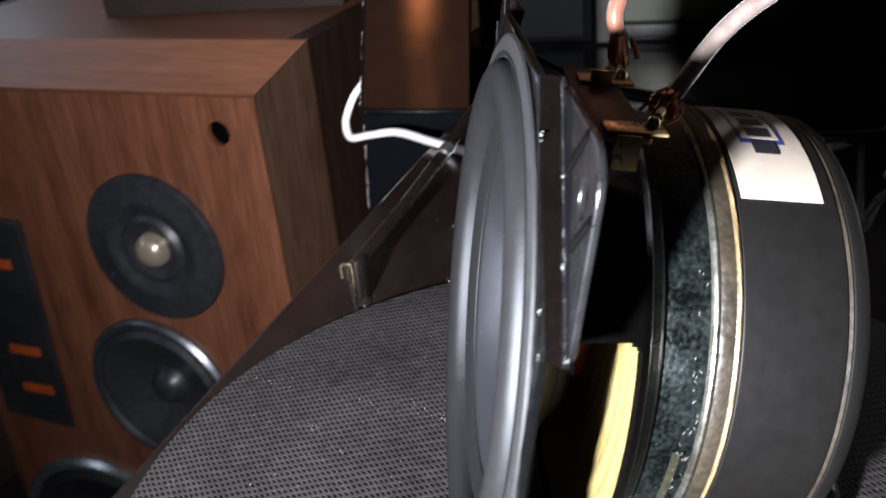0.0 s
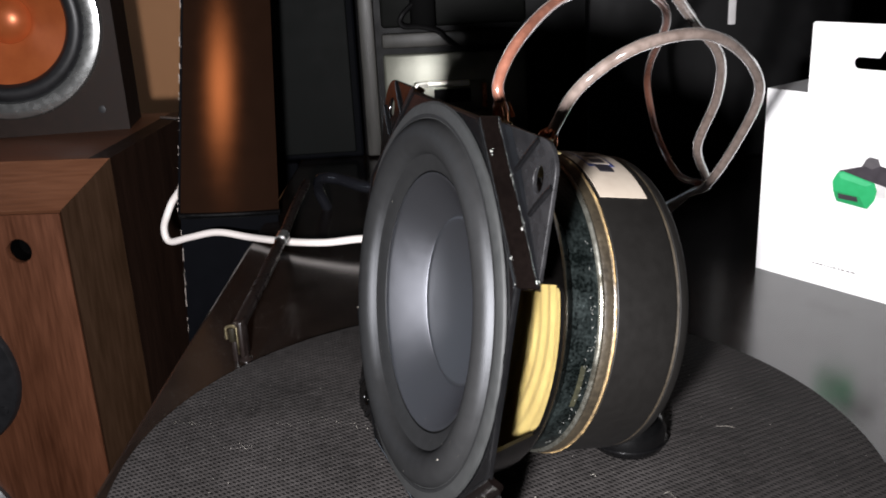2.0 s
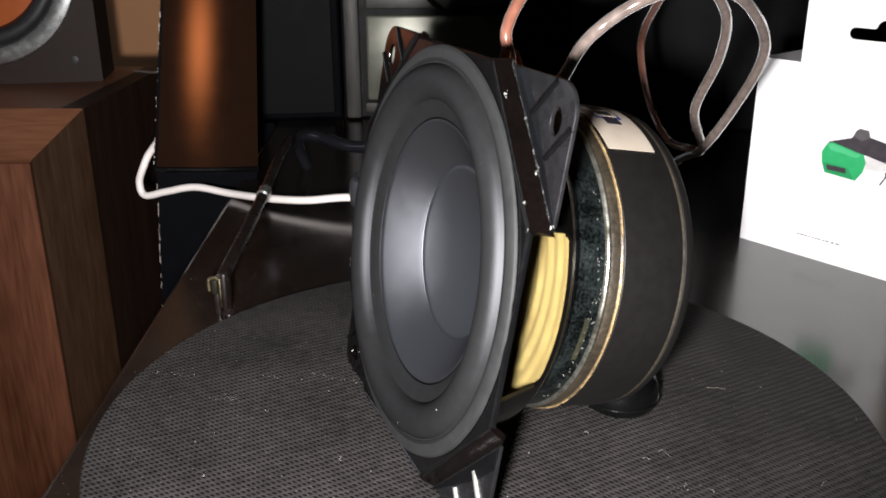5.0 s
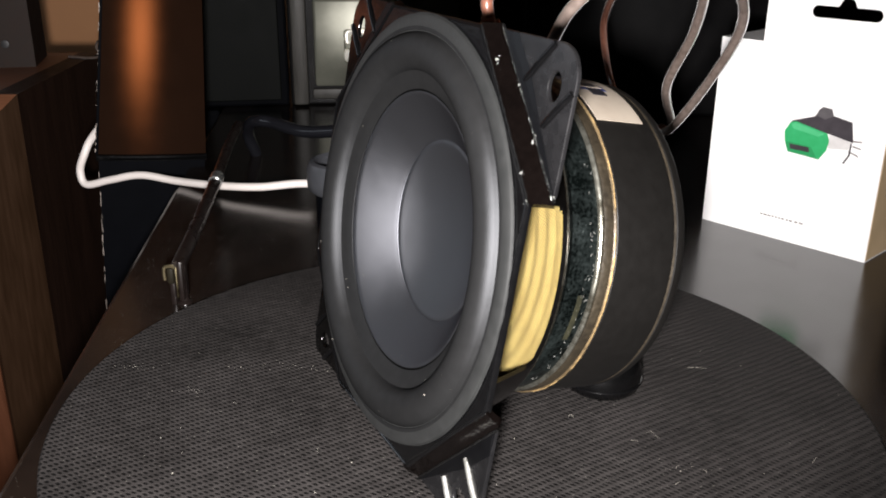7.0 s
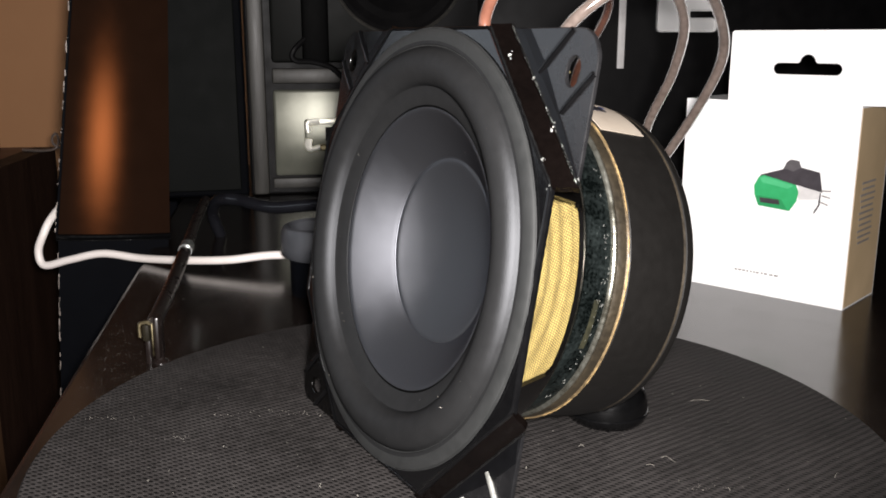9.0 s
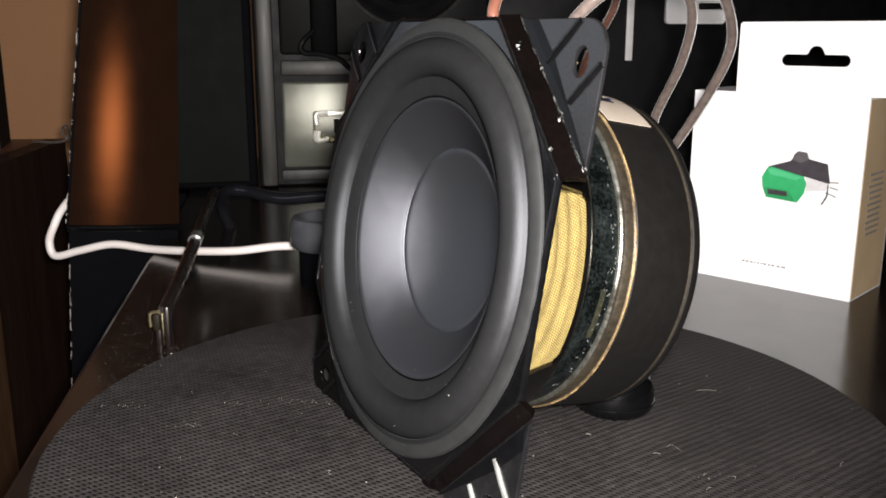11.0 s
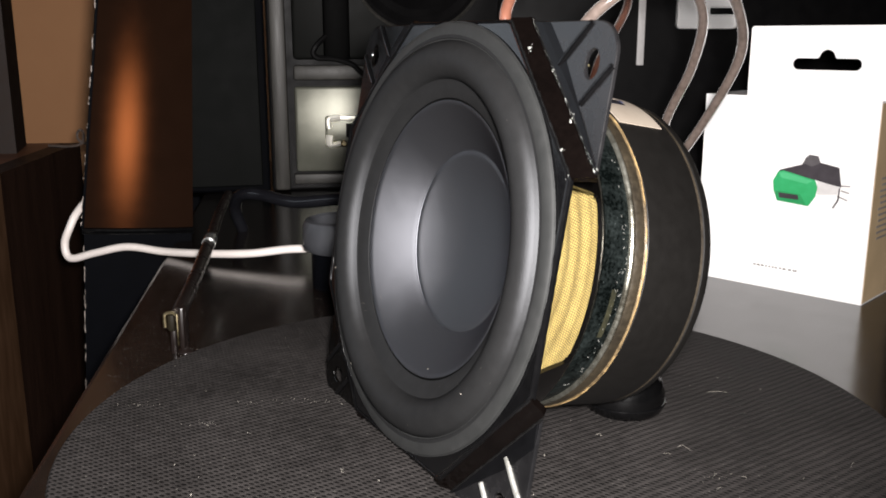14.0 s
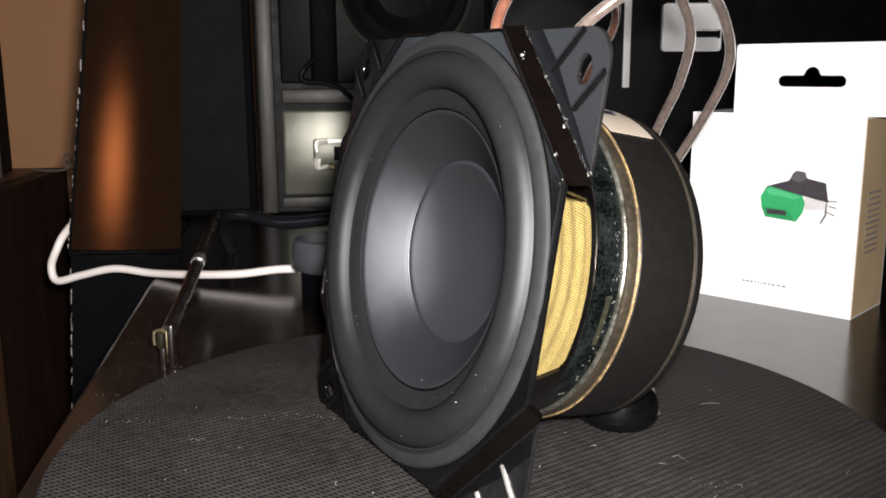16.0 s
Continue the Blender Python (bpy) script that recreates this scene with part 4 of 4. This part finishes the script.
def bowed(z0, z1, sag, grow=0.0, depth=1.3):
    """A tall body with a bowed front; x along the front, y backwards."""
    n = 24
    ring = []
    for k in range(n + 1):
        t = k / n
        ring.append((-grow + (W_T + 2 * grow) * t, -grow - 4 * sag * t * (1 - t)))
    fronts = len(ring)
    ring += [(W_T - 0.05, depth), (0.34, depth)]
    bm = bmesh.new()
    lo = [bm.verts.new((x * S, y * S, z0 * S)) for x, y in ring]
    hi = [bm.verts.new(((x + 0.076 * max(0, z1 - 0.1) * (1 - x / W_T)) * S, (y + (0.10 * max(0, z1 - 0.1) if k < fronts else 0)) * S, z1 * S)) for k, (x, y) in enumerate(ring)]
    for k in range(len(ring)):
        j = (k + 1) % len(ring)
        bm.faces.new((lo[k], lo[j], hi[j], hi[k]))
    bm.faces.new(hi)
    bm.faces.new(lo[::-1])
    return bm


part("bowed_front", bowed(0.10, 3.2, 0.024), M["tower"], tower, "bronze lacquered bowed front")
part("bottom_moulding", bowed(0.06, 0.10, 0.024, 0.006), M["enamel"], tower, "glossy black bottom moulding")
part("moulding_bead", tube([(W_T * t, -0.012 - 0.096 * t * (1 - t), 0.085) for t in (k / 12 for k in range(13))], 0.016, 8, 2), M["enamel"], tower, "glossy half-round bead")
part("plinth", bowed(Z_FLOOR, 0.06, 0.010, -0.006), M["navy"], tower, "dark navy plinth")
part("worn_edge", block((0.016, 0.014, 3.13), (0.116, 0.155, 1.65), 0.004, turn=Matrix.Rotation(math.atan(0.076), 4, "Y") @ Matrix.Rotation(-math.atan(0.10), 4, "X")), M["navy"], tower, "black vertical edge")
rn = random.Random(5)
chips = bmesh.new()
for k in range(46):
    z = 0.12 + 1.9 * rn.random() ** 1.6
    block((rn.uniform(0.002, 0.007), rn.uniform(0.004, 0.008), rn.uniform(0.008, 0.05) * rn.random()), (-0.011 + 0.076 * (z - 0.1) + rn.uniform(-0.002, 0.003), -0.004 + 0.10 * (z - 0.1) + rn.uniform(-0.002, 0.002), z), bm=chips)
for k in range(40):
    z = -1.2 + 1.2 * rn.random()
    block((rn.uniform(0.002, 0.005), 0.004, rn.uniform(0.005, 0.05)), (0.006 + rn.uniform(-0.003, 0.003), 0.004, z), bm=chips)
tagged(part("paint_chips", chips, M["chip"], tower, "pale chips in the paint along the edge", smooth=False), kind="stuff")

# ---- walnut loudspeaker beside the desk ----
def ring(x, y, r, n=40):
    return [(x + r * math.cos(2 * math.pi * k / n), y + r * math.sin(2 * math.pi * k / n)) for k in range(n)]


WALNUT = Matrix.Translation(Vector((-3.251, 2.593, 0.074)) * S) @ Matrix.Rotation(radians(7.5), 4, "Z")


def walnut_speaker():
    m = WALNUT
    # own axes: x to the cabinet's side, y backwards, z up; the origin is the upper front corner
    ob = thing("walnut_loudspeaker", m, "walnut-veneered floor loudspeaker with its grille off", "loudspeaker")
    w, d, h = 3.5, 2.1, 0.074 - Z_FLOOR
    # a mitred bevel runs round the front; the outer corner lies aside, behind and above the inner one
    ox, oy, oz = 0.239, 0.346, 0.265
    # sides use the shaded copy of the walnut, top and front the lighter
    part("side_panel", block((0.16, d - oy, h + oz), (ox - 0.08, oy + (d - oy) / 2, (oz - h) / 2), 0), M["walnut_side_shaded"], ob, "side of the cabinet in a shaded dark brown", smooth=False)
    part("side_panel", block((0.16, d - oy, h + oz), (-w - ox + 0.08, oy + (d - oy) / 2, (oz - h) / 2), 0), M["walnut_side_shaded"], ob, smooth=False)
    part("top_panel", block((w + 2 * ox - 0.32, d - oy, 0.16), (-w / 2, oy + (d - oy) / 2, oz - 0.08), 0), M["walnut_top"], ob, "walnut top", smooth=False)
    part("back_panel", block((w - 0.1, 0.1, h - 0.16), (-w / 2, d - 0.05, -0.16 - (h - 0.16) / 2), 0), M["char"], ob, smooth=False)

    def bevel(runs):
        """A mitred strip: for each corner of its section, the two ends of its run."""
        bm = bmesh.new()
        ends = [[bm.verts.new(Vector(p) * S) for p in side] for side in zip(*runs)]
        n = len(runs)
        for k in range(n):
            bm.faces.new((ends[0][k], ends[0][(k + 1) % n], ends[1][(k + 1) % n], ends[1][k]))
        bm.faces.new(ends[0])
        bm.faces.new(ends[1])
        return bm

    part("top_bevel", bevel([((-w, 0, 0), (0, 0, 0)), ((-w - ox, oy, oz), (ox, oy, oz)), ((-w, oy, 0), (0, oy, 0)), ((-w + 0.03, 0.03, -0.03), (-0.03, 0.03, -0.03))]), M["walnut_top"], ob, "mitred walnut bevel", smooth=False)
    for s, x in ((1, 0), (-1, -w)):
        part("side_bevel", bevel([((x, 0, 0), (x, 0, -h)), ((x + s * ox, oy, oz), (x + s * ox, oy, -h)), ((x, oy, 0), (x, oy, -h)), ((x - s * 0.03, 0.03, -0.03), (x - s * 0.03, 0.03, -h))]), M["walnut_edge_shaded"], ob, "mitred bevel in a shaded olive-brown", smooth=False)
    baffle = card([(-w + 0.032, -h), (-0.032, -h), (-0.032, -0.032), (-w + 0.032, -0.032)], 0.1, 0.0, ring(-0.356, -0.288, 0.085), ring(-1.14, -1.223, 0.55), ring(-1.43, -2.57, 0.63), ring(-2.45, -4.55, 1.0))
    bmesh.ops.rotate(baffle, cent=(0, 0, 0), matrix=Matrix.Rotation(math.pi / 2, 3, "X"), verts=baffle.verts)
    bmesh.ops.translate(baffle, vec=(0, 0.02 * S, 0), verts=baffle.verts)
    part("baffle", baffle, M["walnut"], ob, "walnut front with a round socket hole", smooth=False)
    part("socket_cup", lathe([(0.09, 0.0), (0.086, -0.02), (0.08, -0.16), (0, -0.16)], 32), M["stopper"], ob, at=Matrix.Translation(Vector((-0.356, 0.018, -0.288)) * S) @ Matrix.Rotation(math.pi / 2, 4, "X"))
    out_ = Matrix.Rotation(math.pi / 2, 4, "X")
    tw = part("tweeter", lathe([(0.60, -0.03), (0.60, 0.03), (0.585, 0.05), (0.45, 0.055), (0.40, 0.07), (0.37, 0.07), (0.33, 0.04), (0.28, 0.03), (0.24, 0.06), (0.20, 0.055), (0.15, 0.02), (0, 0.02)], 64), M["black_plastic"], ob, "round black tweeter", at=Matrix.Translation(Vector((-1.14, 0.02, -1.223)) * S) @ out_)
    part("dome", lathe([(0.14, 0.02), (0.13, 0.07), (0.09, 0.115), (0.04, 0.13), (0, 0.132)], 32), M["dome"], tw, "pale metal dome")
    for k in range(3):
        a = radians(90 + 120 * k)
        part("screw", lathe([(0.035, 0.05), (0.033, 0.066), (0.0, 0.07)], 16), M["black_plastic"], tw, at=Matrix.Translation(Vector((0.52 * math.cos(a), 0.52 * math.sin(a), 0)) * S))
    md = part("midrange_driver", lathe([(0.68, -0.03), (0.68, 0.03), (0.66, 0.06), (0.62, 0.065), (0.59, 0.04), (0.54, 0.07), (0.48, 0.04), (0.30, -0.06), (0.18, -0.09), (0.14, -0.02), (0.08, 0.02), (0, 0.03)], 64), M["black_plastic"], ob, "black midrange driver", at=Matrix.Translation(Vector((-1.43, 0.02, -2.57)) * S) @ out_)
    part("trim_ring", lathe([(0.69, 0.0), (0.69, 0.04), (0.665, 0.066), (0.645, 0.06), (0.64, 0.0)], 64), M["dim_silver"], md, "dull silver trim ring")
    wf = part("woofer", lathe([(1.05, -0.03), (1.05, 0.05), (1.0, 0.06), (0.93, 0.03), (0.85, 0.07), (0.76, 0.02), (0.3, -0.25), (0.2, -0.2), (0, -0.15)], 64), M["black_plastic"], ob, "black woofer", at=Matrix.Translation(Vector((-2.45, 0.02, -4.55)) * S) @ out_)
    part("trim_ring", lathe([(1.07, 0.0), (1.07, 0.05), (1.03, 0.09), (0.97, 0.08), (0.95, 0.03)], 64), M["silver"], wf, "silver trim ring")
    bd = part("badge_plate", block((0.75, 0.05, 2.05), (-2.86, -0.004, -2.1), 0.015, turn=Matrix.Rotation(radians(4), 4, "Y")), M["black_plastic"], ob, "black badge plate with red print", smooth=False)
    for z in (-1.5, -2.35, -2.75):
        part("print_bar", block((0.34, 0.004, 0.09), (-2.80, -0.031, z), 0), M["former"], bd, smooth=False)
    return ob


walnut_speaker()


def copper_speaker():
    m = WALNUT @ Matrix.Translation(Vector((-0.02, 1.40, 0.266)) * S) @ Matrix.Rotation(radians(11), 4, "Z") @ Matrix.Scale(0.86, 4)
    ob = thing("copper_cone_loudspeaker", m, "dark loudspeaker with a copper-coloured cone standing on the walnut one", "loudspeaker")
    w, d, h = 2.3, 0.62, 3.4
    shell = card([(-w, 0), (0, 0), (0, h), (-w, h)], 0.1, 0.0, ring(-0.97, 1.04, 0.71))
    bmesh.ops.rotate(shell, cent=(0, 0, 0), matrix=Matrix.Rotation(math.pi / 2, 3, "X"), verts=shell.verts)
    part("front_baffle", shell, M["char"], ob, "charcoal vinyl front", smooth=False)
    part("cabinet", block((w - 0.004, d - 0.35, h - 0.004), (-w / 2, 0.35 + (d - 0.35) / 2, h / 2), 0), M["char"], ob, "charcoal vinyl cabinet", smooth=False)
    for x in (-0.04, -w + 0.04):
        part("side_panel", block((0.076, 0.246, h - 0.004), (x, 0.225, h / 2), 0), M["char"], ob, smooth=False)
    o = Matrix.Translation(Vector((-0.97, 0.0, 1.04)) * S) @ Matrix.Rotation(math.pi / 2, 4, "X")
    wf = part("woofer_ring", lathe([(0.88, -0.01), (0.88, 0.03), (0.86, 0.06), (0.80, 0.075), (0.73, 0.06), (0.71, 0.02), (0.70, -0.01)], 80), M["silver"], ob, "silver woofer ring", at=o)
    part("surround", lathe([(0.72, 0.03)] + [(0.645 + 0.07 * math.cos(a), 0.02 + 0.05 * math.sin(a)) for a in (math.pi * k / 10 for k in range(1, 10))] + [(0.56, 0.0)], 80), M["black_plastic"], wf, "black rubber surround")
    part("cone", lathe([(0.585, 0.002), (0.56, -0.005), (0.2, -0.22), (0.19, -0.222)], 80), M["copper_cone"], wf, "copper-coloured cone")
    part("dust_cap", lathe([(0.22, -0.20), (0.20, -0.17), (0.14, -0.125), (0.07, -0.10), (0, -0.095)], 48), M["copper_cone"], wf, "copper-coloured dust cap")
    for x, z in ((-0.22, 0.20), (-1.9, 0.20)):
        part("screw", lathe([(0.035, -0.002), (0.033, 0.012), (0.0, 0.016)], 16), M["black_plastic"], ob, at=Matrix.Translation(Vector((x, 0, z)) * S) @ Matrix.Rotation(math.pi / 2, 4, "X"))
    return ob


copper_speaker()

# ---- equipment in the dark behind the driver ----
GEAR = Matrix.Translation(Vector((-1.51, 4.50, Z_DESK)) * S) @ Matrix.Rotation(math.atan2(0.184, 0.983), 4, "Z")
gear = thing("equipment_case", GEAR, "grey-green metal case with black seams and a bright pull handle", "equipment case")
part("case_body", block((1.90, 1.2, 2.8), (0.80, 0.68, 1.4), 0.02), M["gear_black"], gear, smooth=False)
part("edge_post", block((0.123, 0.10, 2.75), (-0.063, 0.04, 1.39), 0.025), M["gear_post"], gear, "worn vertical edge post")
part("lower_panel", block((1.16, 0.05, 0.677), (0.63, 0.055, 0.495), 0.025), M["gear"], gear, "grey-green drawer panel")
part("rail", block((1.16, 0.07, 0.117), (0.63, 0.05, 0.94), 0.02), M["gear_post"], gear, "pale horizontal rail")
part("base_rail", block((1.20, 0.06, 0.08), (0.63, 0.05, 0.10), 0.01), M["gear_post"], gear, "pale base rail")
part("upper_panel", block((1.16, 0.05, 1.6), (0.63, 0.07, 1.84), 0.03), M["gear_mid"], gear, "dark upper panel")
part("strap", block((0.205, 0.08, 1.75), (0.392, 0.0, 1.905), 0.03), M["stopper"], gear, "black strap")
part("strap_loop", tube([(0.31, -0.02, 1.22), (0.235, -0.05, 1.15), (0.21, -0.05, 1.09), (0.25, -0.05, 1.055), (0.36, -0.04, 1.05), (0.50, -0.03, 1.01), (0.58, -0.03, 0.94), (0.68, -0.03, 0.86)], 0.022, 8, 8), M["gear_black"], gear, "thin black cord")
# a bail handle: a shaped plate with a bent grip and two posts
pull = part("pull_plate", block((0.60, 0.25, 0.016), (0.585, 0.478, 0.0), 0.02), M["gear"], gear, "worn plate of the pull handle", at=Matrix.Translation((0, 0.0028, 0)) @ Matrix.Rotation(math.pi / 2, 4, "X"))
part("grip", tube([(0.40, 0.585, 0.02), (0.345, 0.583, 0.035), (0.315, 0.575, 0.045), (0.312, 0.545, 0.048), (0.318, 0.508, 0.046)], 0.033, 10, 8, flat=0.6), M["chrome"], pull, "bright metal grip")
part("grip", tube([(0.318, 0.452, 0.046), (0.312, 0.415, 0.048), (0.315, 0.380, 0.045), (0.345, 0.372, 0.035), (0.40, 0.385, 0.02)], 0.033, 10, 8, flat=0.6), M["chrome"], pull, "bright metal grip")
part("top_bar", block((0.36, 0.045, 0.03), (0.56, 0.585, 0.015), 0.01), M["chrome"], pull, "bright metal bar")
part("recess", block((0.30, 0.11, 0.008), (0.60, 0.485, 0.011), 0.003), M["gear_black"], pull, "dark recess")
part("binding_post", lathe([(0, 0), (0.028, 0), (0.028, 0.05), (0.018, 0.06), (0, 0.06)], 20), M["brass"], pull, "brass post", at=Matrix.Translation(Vector((0.43, 0.385, 0.005)) * S))
part("side_bar", block((0.04, 0.20, 0.03), (0.86, 0.478, 0.015), 0.01), M["copper"], pull, "copper-coloured end of the handle")

side = thing("dark_cabinet", Matrix.Translation(Vector((-2.48, 4.27, Z_DESK)) * S) @ Matrix.Rotation(radians(14), 4, "Z"), "dark green-black cabinet standing at the edge of the desk", "cabinet")
part("cabinet_body", block((0.84, 0.74, 2.7), (0.42, 0.45, 1.35), 0.02), M["navy"], side, smooth=False)
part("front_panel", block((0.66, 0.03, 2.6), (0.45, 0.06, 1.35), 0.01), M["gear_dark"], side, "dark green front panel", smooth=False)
part("lower_body", block((0.50, 0.70, 7.1), (0.03, 0.46, -3.58), 0.02), M["navy"], side, "black lower body standing on the floor", smooth=False)
part("corner_post", block((0.10, 0.06, 2.68), (0.05, 0.05, 1.35), 0.02), M["navy"], side, smooth=False)

black_unit = thing("black_rack_unit", Matrix.Translation(Vector((0.45, 4.4, Z_DESK)) * S) @ Matrix.Rotation(radians(4), 4, "Z"), "glossy black equipment rack in the shadow behind the box", "equipment rack")
part("rack_body", block((4.88, 0.8, 2.9), (2.16, 0.42, 1.45), 0.02), M["gear_black"], black_unit, smooth=False)
part("white_strip", block((0.055, 0.02, 1.2), (0.765, 0.0, 1.60), 0.006), M["print_pale"], black_unit, "pale vertical strip")
part("white_plate", block((0.46, 0.02, 0.36), (1.26, 0.0, 1.45), 0.03), M["card"], black_unit, "white plate")
part("plate_window", block((0.22, 0.02, 0.07), (1.38, -0.004, 1.40), 0.02), M["gear_black"], black_unit)

woof = part("woofer", lathe([(0.52, -0.10), (0.52, 0.03), (0.48, 0.05), (0.42, 0.02), (0.36, 0.05), (0.30, 0.01), (0.12, -0.08), (0, -0.06)], 64), M["gear_black"], gear, "black woofer with a thin steel rim", at=Matrix.Translation(Vector((1.04, 0.02, 1.78)) * S) @ Matrix.Rotation(math.pi / 2, 4, "X"))
part("rim", lathe([(0.53, 0.0), (0.535, 0.035), (0.52, 0.05), (0.51, 0.035)], 64), M["gear_post"], woof, "thin dull rim")

# ---- dust and crumbs ----
def crumbs(name, count, place, size, label):
    rn = random.Random(count)
    bm = bmesh.new()
    for k in range(count):
        x, y, z = place(rn)
        s = size * rn.uniform(0.4, 1.4)
        m = Matrix.Translation(Vector((x, y, z)) * S) @ Euler((rn.random() * 6, rn.random() * 6, rn.random() * 6)).to_matrix().to_4x4() @ Matrix.Diagonal((s * S * rn.uniform(0.5, 2.5), s * S, s * S * 0.6, 1))
        bmesh.ops.create_icosphere(bm, subdivisions=1, radius=1.0, matrix=m)
    return tagged(part(name, bm, M["dust"], smooth=False), label, "dust", kind="stuff")


def on_mat(rn):
    a, r = rn.uniform(0, 6.283), 1.24 * math.sqrt(rn.random())
    return r * math.cos(a), r * math.sin(a), 0.001


def on_desk(rn):
    if rn.random() < 0.35:
        q = corner + E2 * rn.uniform(0.05, 0.95) + E1 * rn.gauss(1.5, 0.35)
    else:
        q = corner + E2 * abs(rn.gauss(0.05, 0.22)) + E1 * (rn.gauss(0.55, 0.35) if rn.random() < 0.65 else rn.uniform(-0.2, 2.4))
    return q.x + 0.06, q.y, Z_DESK + 0.001


crumbs("mat_crumbs", 60, on_mat, 0.0017, "pale dust specks and crumbs scattered on the mat")
crumbs("desk_dust", 1500, on_desk, 0.00058, "pale dust specks on the glossy desk top")


def in_scuffs(rn):
    x, y, long, wide = rn.choice(((-1.155, 0.096, 0.055, 0.012), (-0.893, -0.048, 0.022, 0.014), (-0.79, 0.123, 0.03, 0.01), (-0.61, 0.148, 0.07, 0.014), (0.62, -0.35, 0.03, 0.012)))
    return x + rn.gauss(0, long), y + rn.gauss(0, wide), 0.0005


crumbs("mat_scuffs", 110, in_scuffs, 0.0009, "faint pale scuff marks of lint on the mat")


# curled fibres and flakes of lint
rn = random.Random(31)
fibres = bmesh.new()
for x, y, long in ((0.782, 0.263, 0.05), (0.573, -0.182, 0.04), (0.515, -0.220, 0.02), (-0.413, -0.357, 0.022), (0.333, -0.099, 0.014), (1.018, -0.278, 0.03), (0.608, -0.427, 0.02), (0.694, -0.361, 0.015)):
    a = rn.uniform(0, math.pi)
    run = [(x + long * (t - 0.5) * math.cos(a) + rn.uniform(-0.2, 0.2) * long, y + long * (t - 0.5) * math.sin(a) + rn.uniform(-0.2, 0.2) * long, 0.0025 + 0.004 * math.sin(math.pi * t)) for t in (0, 0.33, 0.66, 1)]
    tube(run, 0.0005, 5, 5, bm=fibres)
tagged(part("mat_fibres", fibres, M["dust"], label="pale curled fibres lying on the mat"), category="lint", kind="stuff")


def on_rubber(rn):
    a, r = rn.uniform(0, 6.283), rn.choice((rn.uniform(0.50, 0.55), rn.uniform(0.42, 0.45), rn.uniform(0.28, 0.38)))
    z = 0.006 + 0.039 * math.sqrt(max(0, 1 - ((r - 0.5) / 0.052) ** 2)) if r > 0.46 else (-0.008 if r > 0.4 else -0.0215 - 0.785 * (0.389 - r))
    q = DRV @ (Vector((r * math.cos(a), r * math.sin(a), z + 0.001)) * S)
    return q.x / S, q.y / S, q.z / S


crumbs("driver_lint", 34, on_rubber, 0.0011, "tiny pale specks of lint on the cone and its surround")
